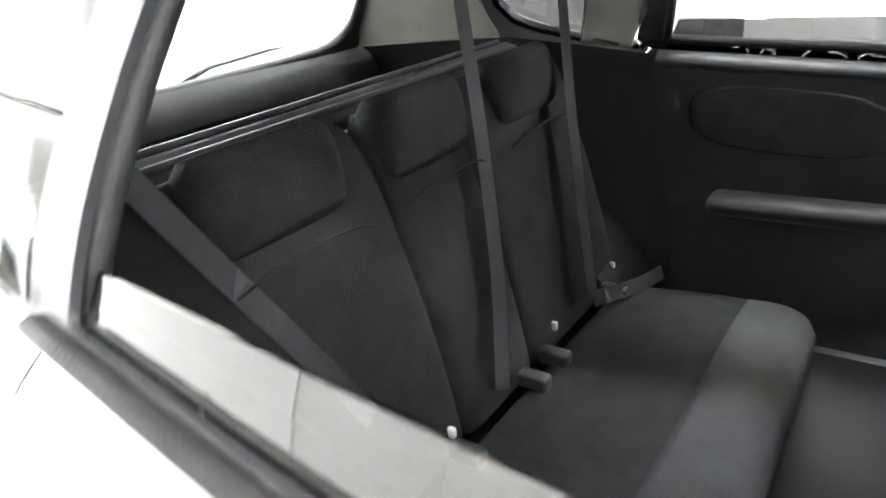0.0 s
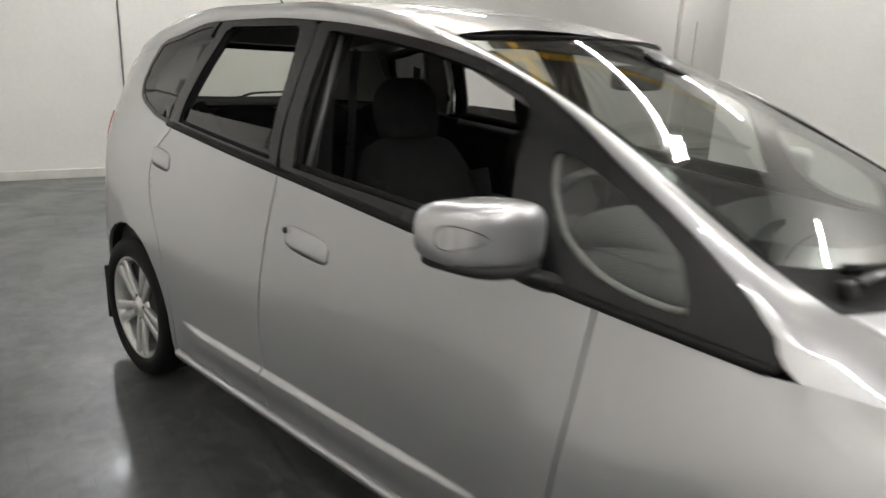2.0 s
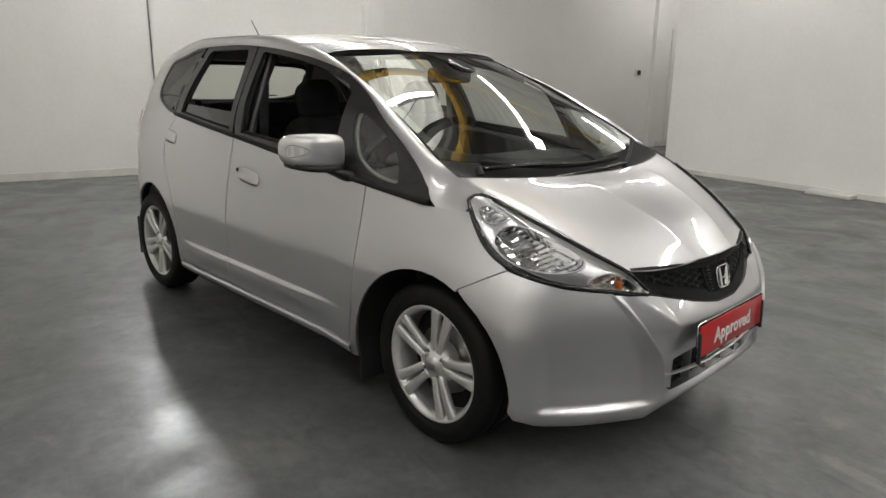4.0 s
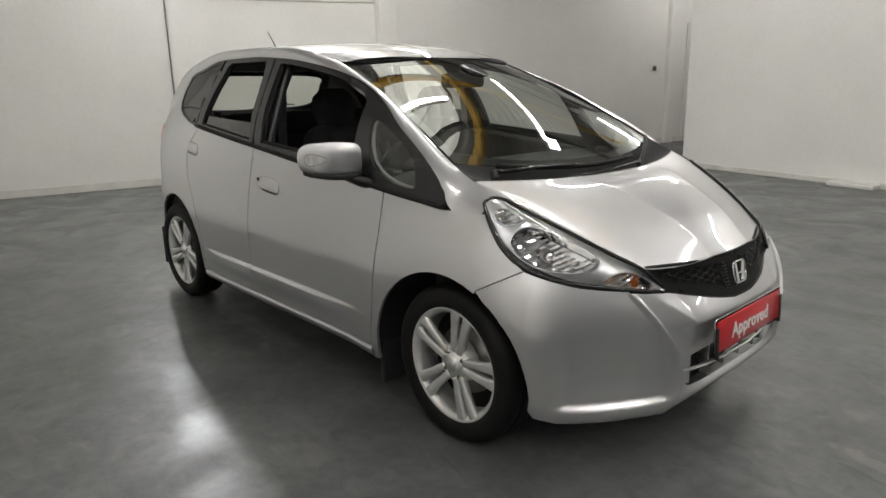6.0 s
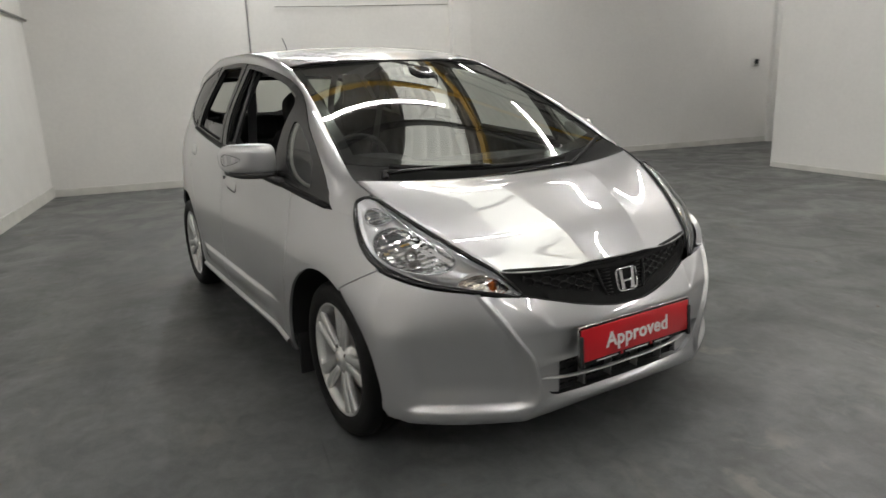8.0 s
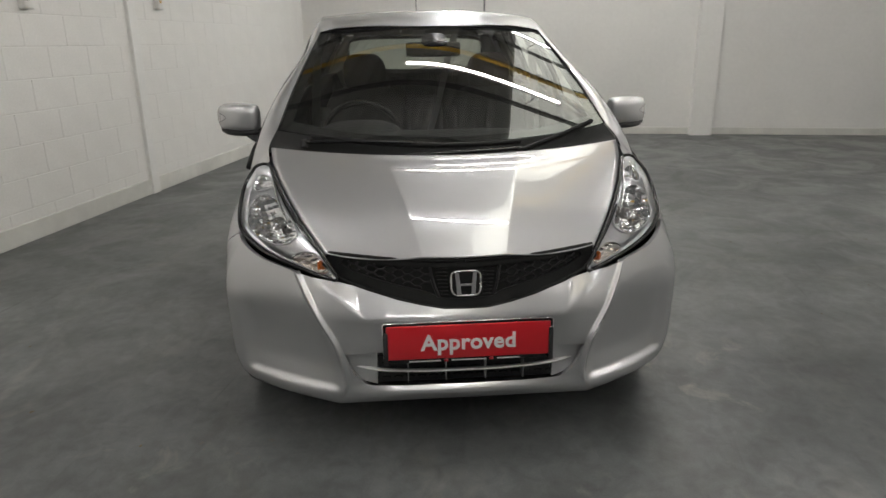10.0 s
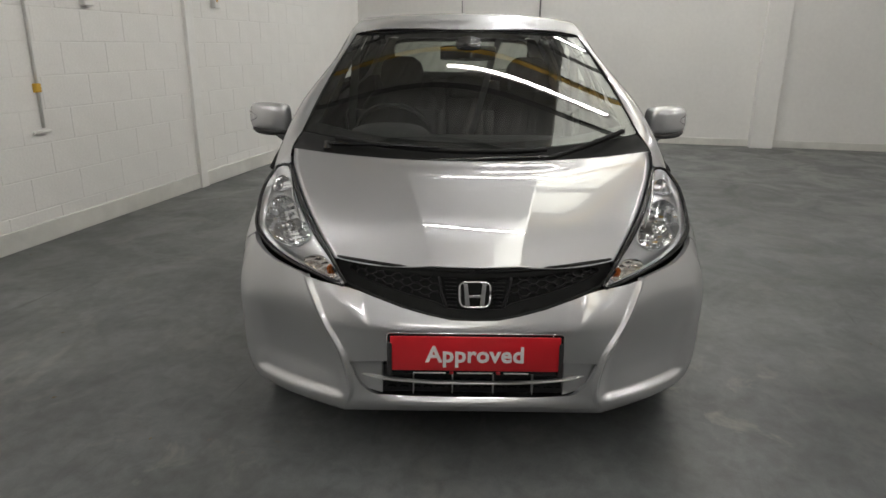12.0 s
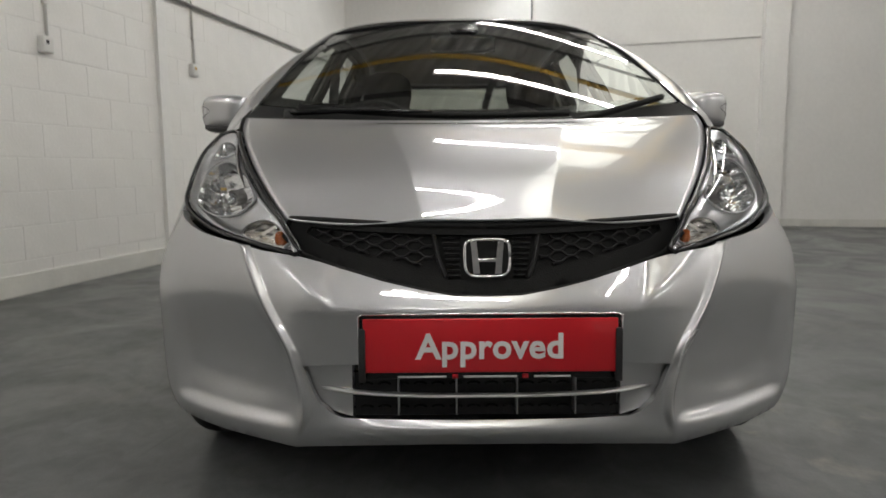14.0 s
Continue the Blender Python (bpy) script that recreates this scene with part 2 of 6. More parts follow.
def lathe(profile, n=48, axis="y", m=None):
    """Turn a profile of (radius, along) round the axis."""
    bm = bmesh.new()
    rings = []
    for r, y in profile:
        ring = []
        for k in range(n):
            a = 2 * math.pi * k / n
            q = Vector((r * math.cos(a), y, r * math.sin(a)))
            ring.append(bm.verts.new(q))
        rings.append(ring)
    for i in range(len(rings) - 1):
        for k in range(n):
            bm.faces.new((rings[i][k], rings[i][(k + 1) % n], rings[i + 1][(k + 1) % n], rings[i + 1][k]))
    if m is not None:
        bm.transform(m)
    bmesh.ops.recalc_face_normals(bm, faces=bm.faces)
    return bm


def pad(stations, n=28, power=3.2, bm=None):
    """A closed upholstered form lofted through stations: (centre, half width vector, half thickness vector)."""
    bm = bm or bmesh.new()
    rings = []
    cs, ws, hs = [spline([s_[k] for s_ in stations], 4) for k in range(3)]
    for c, w, h in zip(cs, ws, hs):
        ring = []
        for k in range(n):
            a = 2 * math.pi * k / n
            ca, sa = math.cos(a), math.sin(a)
            ring.append(bm.verts.new(c + w * math.copysign(abs(ca) ** (2 / power), ca) + h * math.copysign(abs(sa) ** (2 / power), sa)))
        rings.append(ring)
    for i in range(len(rings) - 1):
        for k in range(n):
            bm.faces.new((rings[i][k], rings[i][(k + 1) % n], rings[i + 1][(k + 1) % n], rings[i + 1][k]))
    bm.faces.new(rings[0][::-1])
    bm.faces.new(rings[-1])
    bmesh.ops.recalc_face_normals(bm, faces=bm.faces)
    return bm


def text_bm(words, size, m, depth=0.001):
    cu = bpy.data.curves.new("lettering", "FONT")
    cu.body, cu.size, cu.extrude = words, size, depth
    cu.space_character = 1.04
    cu.align_x, cu.align_y = "CENTER", "CENTER"
    cu.resolution_u, cu.offset = 3, size * 0.026
    ob = bpy.data.objects.new("lettering", cu)
    scene.collection.objects.link(ob)
    me = bpy.data.meshes.new_from_object(ob.evaluated_get(bpy.context.evaluated_depsgraph_get()))
    bm = bmesh.new()
    bm.from_mesh(me)
    bpy.data.objects.remove(ob)
    bpy.data.curves.remove(cu)
    bpy.data.meshes.remove(me)
    bm.transform(m)
    return bm


def clamp(t, a=0.0, b=1.0):
    return max(a, min(b, t))


def smooth(t):
    t = clamp(t)
    return t * t * (3 - 2 * t)


# ---- the car's surfaces: x forwards, y to its left, z up, mid-wheelbase at x = 0 ----
AXLE = 1.25
BELT_Z = curve([(-1.85, 1.16), (-1.3, 1.12), (-0.88, 1.08), (-0.14, 1.014), (0.5, 0.946), (0.9, 0.903), (1.2, 0.868), (1.3, 0.855), (1.7, 0.78)])
BELT_Y = curve([(-1.85, 0.56), (-1.7, 0.625), (-1.5, 0.690), (-1.3, 0.730), (-0.88, 0.774), (-0.14, 0.819), (0.5, 0.823), (0.9, 0.812), (1.2, 0.784), (1.32, 0.770), (1.45, 0.757), (1.7, 0.61)])
FLANK = curve([(0.15, 0.80), (0.23, 0.832), (0.27, 0.843), (0.33, 0.848), (0.42, 0.851), (0.5, 0.8535), (0.57, 0.8545), (0.62, 0.852), (0.68, 0.8465), (0.78, 0.8375), (0.88, 0.829), (1.0, 0.820), (1.2, 0.80)])
TAPER = curve([(-1.86, 0.72), (-1.75, 0.83), (-1.6, 0.910), (-1.4, 0.960), (-1.1, 0.988), (-0.5, 1.0), (0.6, 1.0), (1.0, 0.995), (1.3, 0.985), (1.5, 0.965), (1.65, 0.933)])
DLO_TOP = curve([(-1.29, 1.30), (-1.265, 1.378), (-1.12, 1.407), (-0.875, 1.453), (-0.51, 1.457), (-0.17, 1.440), (0.16, 1.400), (0.375, 1.355), (0.563, 1.296), (0.724, 1.223), (0.845, 1.155), (0.995, 1.074), (1.103, 1.002), (1.163, 0.953), (1.203, 0.888)])
EDGE_Y = curve([(-1.75, 0.45), (-1.5, 0.515), (-1.3, 0.553), (-0.8, 0.585), (-0.3, 0.588), (0.05, 0.580), (0.28, 0.562), (0.5, 0.585), (0.7, 0.612), (1.0, 0.660), (1.13, 0.677), (1.25, 0.696), (1.36, 0.675)])
EDGE_Z = curve([(-1.75, 1.36), (-1.5, 1.415), (-1.3, 1.455), (-0.8, 1.502), (-0.3, 1.499), (0.05, 1.462), (0.28, 1.404), (0.5, 1.325), (0.7, 1.245), (1.0, 1.09), (1.13, 1.018), (1.25, 0.968), (1.36, 0.925)])


def softened(f, r):
    """The same curve with its bends rounded over r metres, kept in a table."""
    lo, n, step_ = -2.3, 2300, 0.002
    raw = np.array([f(lo + i * step_) for i in range(n)])
    k = max(1, int(r / step_))
    win = np.hanning(2 * k + 3)[1:-1]
    table = np.convolve(np.pad(raw, k, mode="edge"), win / win.sum(), mode="valid").tolist()

    def g(x):
        p = clamp((x - lo) / step_, 0, n - 2)
        i = int(p)
        return table[i] + (table[i + 1] - table[i]) * (p - i)
    return g


BELT_Y, BELT_Z, TAPER, EDGE_Y, EDGE_Z = [softened(f, 0.10) for f in (BELT_Y, BELT_Z, TAPER, EDGE_Y, EDGE_Z)]
DLO_TOP = softened(DLO_TOP, 0.05)
FLANK = softened(FLANK, 0.02)


def flank(x, z):
    """Half width of the car's side at x, z."""
    zb, yb = BELT_Z(x), BELT_Y(x)
    base = FLANK(min(z, zb)) * TAPER(x)
    top = FLANK(zb) * TAPER(x)
    h = 0.30 - 0.14 * smooth((x - 0.90) / 0.25) * smooth((1.52 - x) / 0.14)
    base += 0.016 * smooth((z - 0.29) / 0.08) * smooth((0.410 - z) / 0.018) * smooth((x + 0.80) / 0.25) * smooth((0.84 - x) / 0.5)
    r = math.hypot(x - 1.243, z - 0.285)
    base += 0.020 * smooth((0.66 - r) / 0.28) * smooth((zb - z) / 0.2)
    q = clamp((min(z, zb) - (zb - h)) / h)
    w = base - (top - yb) * q * q
    if z > zb:
        w = yb - 0.028 * smooth((z - 1.12) / 0.30) - 0.25 * (z - zb) - (0.42 + 0.5 * smooth((x - 0.1) / 0.7)) * (z - zb) ** 2
    return w


def side_fn(lift=0.0):
    return lambda x, z: (x, -flank(x, z) - lift, z)


def xs(a, b, n):
    return [a + (b - a) * i / n for i in range(n + 1)]


car = tagged(new("car"), "silver five-door hatchback with open driver's window, parked on the painted floor", "car")

# ---- the room ----
WALL = material("white_block_paint", (0.78, 0.765, 0.735), 0.6, bump=0.35, bscale=45, spread=0.05, scale=1.2, fine=0.03)
PLASTER = material("white_wall_paint", (0.78, 0.77, 0.745), 0.65, bump=0.2, bscale=30, spread=0.04, scale=0.8, fine=0.02)
SKIRT = material("wall_foot_paint", (0.66, 0.65, 0.61), 0.6, bump=0.4, bscale=40, spread=0.12, scale=3)
TRUNK = material("white_conduit", (0.72, 0.71, 0.68), 0.4, spread=0.05, scale=10)
ROOFING = material("corrugated_roofing", (0.42, 0.41, 0.39), 0.5, 0.2, spread=0.12, scale=2)
PURLIN = material("purlin_steel", (0.12, 0.115, 0.11), 0.5, 0.3, spread=0.15, scale=3)
YELLOW = material("yellow_steel_paint", (0.62, 0.37, 0.045), 0.45, spread=0.1, scale=3)
SKYLIGHT = material("rooflight_sheet", (0.85, 0.86, 0.80), 0.5, glow=1.8)
FLOOD = material("lit_flood", (0.95, 0.98, 1.0), 0.4, glow=850.0)
# dull grey of the unseen end wall and of the thin back-wall conduit
DULL_METAL = material("dull_grey_metal", (0.22, 0.22, 0.22), 0.5, 0.3, spread=0.1, scale=3)
LAMP = material("lit_tube", (1.0, 0.993, 0.985), 0.4, glow=44.0)


def floor_material():
    m = material("grey_floor_paint", (0.102, 0.105, 0.104), 0.3)
    nt = m.node_tree
    b = nt.nodes["Principled BSDF"]
    tc = nt.nodes.new("ShaderNodeTexCoord")

    def noise_node(scale, detail=6, dist=0.0):
        n = nt.nodes.new("ShaderNodeTexNoise")
        n.inputs["Scale"].default_value = scale
        n.inputs["Detail"].default_value = detail
        n.inputs["Roughness"].default_value = 0.6
        n.inputs["Distortion"].default_value = dist
        nt.links.new(tc.outputs["Object"], n.inputs["Vector"])
        return n.outputs["Fac"]

    def ramp(src, a, b_, c, d):
        r = nt.nodes.new("ShaderNodeMapRange")
        for i, v in enumerate((a, b_, c, d)):
            r.inputs[i + 1].default_value = v
        nt.links.new(src, r.inputs[0])
        return r.outputs[0]

    def times(a, b_):
        k = nt.nodes.new("ShaderNodeMath")
        k.operation = "MULTIPLY"
        nt.links.new(a, k.inputs[0])
        nt.links.new(b_, k.inputs[1])
        return k.outputs[0]
    def add(a, b_):
        k = nt.nodes.new("ShaderNodeMath")
        k.operation = "ADD"
        nt.links.new(a, k.inputs[0])
        nt.links.new(b_, k.inputs[1])
        return k.outputs[0]

    def stretched(sx, sy, detail=7):
        v = nt.nodes.new("ShaderNodeVectorMath")
        v.operation = "MULTIPLY"
        v.inputs[1].default_value = (sx, sy, 1.0)
        nt.links.new(tc.outputs["Object"], v.inputs[0])
        n = nt.nodes.new("ShaderNodeTexNoise")
        n.inputs["Scale"].default_value, n.inputs["Detail"].default_value = 1.0, detail
        n.inputs["Distortion"].default_value = 0.8
        nt.links.new(v.outputs[0], n.inputs["Vector"])
        return n.outputs["Fac"]

    def blend(fac, under, colour):
        mx = nt.nodes.new("ShaderNodeMix")
        mx.data_type = "RGBA"
        nt.links.new(fac, mx.inputs["Factor"])
        nt.links.new(under, mx.inputs["A"])
        mx.inputs["B"].default_value = (*colour, 1)
        return mx.outputs["Result"]
    # worn paint: broad tone, trowel swirls, fine grain
    tone = times(ramp(noise_node(0.7, 7), 0.34, 0.66, 0.74, 1.24), ramp(noise_node(150, 2), 0.2, 0.8, 0.90, 1.10))
    tone = times(tone, ramp(noise_node(2.6, 9, 0.3), 0.36, 0.64, 0.80, 1.18))
    tone = times(tone, ramp(noise_node(14, 6, 0.6), 0.3, 0.7, 0.80, 1.20))
    sc = nt.nodes.new("ShaderNodeVectorMath")
    sc.operation = "SCALE"
    sc.inputs[0].default_value = (0.100, 0.105, 0.105)
    nt.links.new(tone, sc.inputs["Scale"])
    # pale scuffs, rubbed bare spots, tyre and drag marks, rusty flecks
    scuff = times(ramp(noise_node(1.1, 5), 0.47, 0.64, 0.0, 0.9), ramp(stretched(5.0, 9.0), 0.48, 0.68, 0.0, 0.55))
    bare = times(ramp(noise_node(0.62, 3), 0.52, 0.60, 0.0, 1.0), ramp(noise_node(4.5, 10, 0.5), 0.57, 0.68, 0.0, 0.50))
    drag = times(ramp(stretched(1.2, 14.0, 5), 0.60, 0.68, 0.0, 0.5), ramp(noise_node(0.9, 4), 0.45, 0.60, 0.0, 1.0))
    rust = times(ramp(noise_node(1.7, 3), 0.58, 0.66, 0.0, 1.0), ramp(noise_node(21, 6), 0.63, 0.68, 0.0, 0.35))
    col = blend(scuff, sc.outputs[0], (0.24, 0.238, 0.222))
    col = blend(drag, col, (0.045, 0.046, 0.046))
    col = blend(bare, col, (0.30, 0.29, 0.25))
    col = blend(rust, col, (0.16, 0.115, 0.07))
    nt.links.new(col, b.inputs["Base Color"])
    dull = add(ramp(noise_node(1.9, 6, 0.9), 0.38, 0.62, 0.28, 0.46), ramp(bare, 0.0, 0.7, 0.0, 0.25))
    nt.links.new(add(dull, ramp(scuff, 0.0, 0.5, 0.0, 0.08)), b.inputs["Roughness"])
    bp = nt.nodes.new("ShaderNodeBump")
    bp.inputs["Strength"].default_value = 0.16
    bp.inputs["Distance"].default_value = 0.006
    height = add(ramp(noise_node(2.2, 2), 0.0, 1.0, 0.0, 1.2), ramp(noise_node(16, 4, 0.5), 0.3, 0.7, 0.0, 0.12))
    nt.links.new(add(height, ramp(noise_node(110, 3), 0.3, 0.7, 0.0, 0.03)), bp.inputs["Height"])
    nt.links.new(bp.outputs[0], b.inputs["Normal"])
    return m


FLOOR = floor_material()


def setting(name, bm, mat, label, m=ROOM, smooth_=False, parent=None):
    ob = finish(name, bm, mat, None, "", smooth_)
    ob.matrix_world = m
    return tagged(ob, label, name.split("_")[0], kind="structure")


setting("floor", boxed(-0.3, 15.5, -0.3, 15.0, -0.2, 0, 0), FLOOR, "worn grey painted concrete floor with scuffs and shiny patches")
setting("wall_south", boxed(-0.25, 15.5, -0.25, 0, 0, CEIL + 0.1, 0), WALL, "white painted block wall with pipes and sockets")
setting("wall_west", boxed(-0.25, 0, 0, 14.6, 0, CEIL + 0.1, 0), PLASTER, "white painted back wall with a conduit and column")
setting("wall_north", boxed(2.86, 15.5, 9.6, 9.85, 0, CEIL + 0.1, 0), PLASTER, "white painted side wall panel")
setting("wall_recess", boxed(2.86, 3.11, 9.85, 14.6, 0, CEIL + 0.1, 0), PLASTER, "white painted wall of the recess")
setting("wall_end", boxed(-0.25, 3.11, 14.6, 14.85, 0, CEIL + 0.1, 0), PLASTER, "white painted end wall of the recess")
# unseen closing wall, made dark grey so that the bumper reflects less light
setting("wall_east", boxed(15.0, 15.25, 0, 9.6, 0, CEIL + 0.1, 0), DULL_METAL, "plain unseen wall at the far end, kept dark grey for reflections")


def corrugated(a0, a1, b0, b1, z, amp=0.03, pitch=0.2, along="a"):
    n = int((b1 - b0) / pitch * 8)
    bm = bmesh.new()
    prev = None
    for i in range(n + 1):
        b = b0 + (b1 - b0) * i / n
        ph = ((b - b0) / pitch) % 1
        h = z + amp * (1 if ph < 0.35 else -1 if 0.5 < ph < 0.85 else (1 - 2 * (ph - 0.35) / 0.15) if ph <= 0.5 else (-1 + 2 * (ph - 0.85) / 0.15))
        cur = (bm.verts.new((a0, b, h)), bm.verts.new((a1, b, h)))
        if prev:
            bm.faces.new((prev[0], cur[0], cur[1], prev[1]))
        prev = cur
    return bm


def purlin_bm(a, b0, b1, z, w=0.06, h=0.16):
    return boxed(a - w / 2, a + w / 2, b0, b1, z - h, z, 0.006)


STRIP0, STRIP1 = 4.15, 5.15
setting("ceiling_1", corrugated(-0.25, 15.5, -0.25, STRIP0, CEIL + 0.05), ROOFING, "dark corrugated metal roof sheeting")
setting("ceiling_2", corrugated(-0.25, 15.5, STRIP1, 15.0, CEIL + 0.05), ROOFING, "dark corrugated metal roof sheeting")
setting("skylight", corrugated(-0.25, 15.5, STRIP0, STRIP1, CEIL + 0.05), SKYLIGHT, "pale translucent corrugated rooflight strip")
for a in (0.9, 2.1, 3.3, 4.5, 5.7, 6.9, 8.1, 9.3, 10.5, 11.7, 12.9, 14.1):
    p = finish("roof_purlin", purlin_bm(a, -0.05, 14.7, CEIL + 0.02), PURLIN, None, "", False)
    p.matrix_world = ROOM
    tagged(p, "dark steel purlin under the roof sheets", "beam", "roof purlins", "structure")
for name, bm in (("yellow_beam", boxed(0, 15.2, 5.22, 5.29, 4.20, 4.34, 0.01)), ("yellow_beam", boxed(4.65, 4.72, 0, 9.6, 4.20, 4.339, 0.01)), ("yellow_beam", boxed(10.2, 10.27, 0, 9.6, 4.20, 4.339, 0.01))):
    p = finish(name, bm, YELLOW, None, "", False)
    p.matrix_world = ROOM
    tagged(p, "yellow painted steel roof beam", "beam", "yellow roof beams", "structure")


def tube_light(a, b, along_b=False, z=TUBE_Z, length=1.8):
    light = tagged(new("tube_light"), "lit fluorescent tube in a white batten hung under the roof", "light", "ceiling tube lights")
    light.matrix_world = ROOM @ pose(a, b, z, 0, 0, 90 if along_b else 0)
    part("batten", boxed(-length / 2 - 0.03, length / 2 + 0.03, -0.035, 0.035, 0.03, 0.09, 0.006), TRUNK, light)
    part("tube", tube([(-length / 2, 0, 0), (length / 2, 0, 0)], 0.029, 12), LAMP, light, "lit white fluorescent tube")
    for x in (-length * 0.4, length * 0.4):
        part("hanger", tube([(x, 0, 0.085), (x, 0, CEIL - z + 0.09)], 0.006, 6), STEEL, light)
    return light


for a in (3.4, 5.7, 8.15, 10.6, 13.0):
    tube_light(a, 3.53, True)
for a in (1.8, 5.4, 9.0):
    tube_light(a, 5.95)
# the tube at 7.8 is added between the others to brighten this side's floor
for a in (4.4, 7.8, 11.2):
    tube_light(a, 9.1, length=1.5)
tube_light(1.5, 12.3, True)
# the tube at 9.0 is an added fill for the right door and front
for a in (9.0, 11.6):
    tube_light(a, 1.0)
wall_flood = tagged(new("flood_lamp"), "small bright flood lamp bracketed high on the white wall", "light")
wall_flood.matrix_world = ROOM @ pose(0.26, 2.5, 3.75, 0, 28, 6)
part("lamp_body", boxed(-0.08, 0.0, -0.13, 0.13, -0.10, 0.10, 0.01), TRUNK, wall_flood)
part("lamp_face", boxed(0.0, 0.006, -0.09, 0.09, -0.07, 0.07, 0.002), FLOOD, wall_flood, "glowing lamp face")
part("bracket", tube([(-0.05, 0, 0), (-0.26, 0, 0.10)], 0.014, 8), STEEL, wall_flood)
flood = tagged(new("flood_lamp"), "small lit square lamp under the roof", "light")
flood.matrix_world = ROOM @ pose(6.34, 6.08, TUBE_Z)
part("lamp_body", boxed(-0.13, 0.13, -0.13, 0.13, 0.0, 0.06, 0.01), TRUNK, flood)
part("lamp_face", boxed(-0.11, 0.11, -0.11, 0.11, -0.006, 0.0, 0.002), LAMP, flood)
part("hanger", tube([(0, 0, 0.05), (0, 0, CEIL - TUBE_Z + 0.09)], 0.008, 6), STEEL, flood)

# ---- the car: body panels ----
SIDES = ((1, "right"), (-1, "left"))     # the surfaces are drawn for the right side (y < 0)


def arch(cx, cz, r, a0, a1, n=14):
    return [(cx + r * math.cos(radians(a)), cz + r * math.sin(radians(a))) for a in xs(a0, a1, n)]


def belt(a, b, n=10, drop=0.0):
    return [(x, BELT_Z(x) - drop) for x in xs(a, b, n)]


def dlo(a, b, n=16, drop=0.0):
    return [(x, DLO_TOP(x) - drop) for x in xs(a, b, n)]


FRONT_SEAM = [(p[0], p[1]) for p in spline([(0.887, 0.902), (0.880, 0.80), (0.870, 0.64), (0.852, 0.45), (0.826, 0.272)], 5)]
MID_SEAM = [(p[0], p[1]) for p in spline([(-0.140, 1.012), (-0.172, 0.90), (-0.203, 0.75), (-0.212, 0.58), (-0.203, 0.42), (-0.19, 0.272)], 5)]
REAR_SEAM = [(p[0], p[1]) for p in spline([(-0.885, 1.078), (-0.985, 0.98), (-1.005, 0.87), (-0.96, 0.75), (-0.878, 0.60), (-0.828, 0.42), (-0.812, 0.272)], 5)]
ARCH_F = arch(1.243, 0.285, 0.373, 180, 64)
ARCH_R = arch(-1.225, 0.30, 0.372, 2, 178)
GAP = 0.0026

front_outline = [(x + GAP, z) for x, z in MID_SEAM[::-1]] + belt(-0.13, 0.87, 12, 0.001) + [(x - GAP, z) for x, z in FRONT_SEAM]
rear_outline = [(x + GAP, z) for x, z in REAR_SEAM[::-1]] + belt(-0.87, -0.16, 10, 0.001) + [(x - GAP, z) for x, z in MID_SEAM]
quarter_outline = ([(x - GAP, z) for x, z in REAR_SEAM[:-2]] + [(-0.826, 0.36), (-0.82, 0.21), (-0.855, 0.21)] + ARCH_R + [(-1.60, 0.24), (-1.78, 0.26), (-1.82, 0.45),
                   (-1.83, 0.65), (-1.80, 0.90), (-1.73, 1.12), (-1.62, 1.27), (-1.535, 1.345), (-1.40, 1.361), (-1.27, 1.380), (-1.291, 1.30)]
                   + [(p[0], p[1]) for p in spline([(-1.288, 1.222), (-1.25, 1.172), (-1.19, 1.145), (-1.06, 1.106)], 4)] + [(-0.89, 1.083)])

HANDLES = ((0.008, 0.098, 0.851), (-0.922, 0.074, 0.972))     # middle, half length, height


def scoop(xm, hw, z0, grow=1.0, n=32):
    """The outline of a handle's pocket, leaning with the belt line."""
    pts = []
    for i in range(n):
        a = 2 * math.pi * i / n
        dx = (hw + 0.006) * grow * math.copysign(abs(math.cos(a)) ** 0.55, math.cos(a))
        pts.append((xm + dx, z0 - 0.008 - 0.10 * dx + 0.036 * grow * math.copysign(abs(math.sin(a)) ** 0.75, math.sin(a))))
    return pts


DOOR_ROWS = ((0.10, 0.375, 0.425, 1.30), (0.10, 0.375, 0.595, 1.47))


def tall(pts):
    """Opens the rows round the door's crease, so that its edge stays sharp."""
    return [(x, float(np.interp(z, *DOOR_ROWS))) for x, z in pts]


def door_fn(x, z):
    return side_fn()(x, float(np.interp(z, DOOR_ROWS[1], DOOR_ROWS[0])))


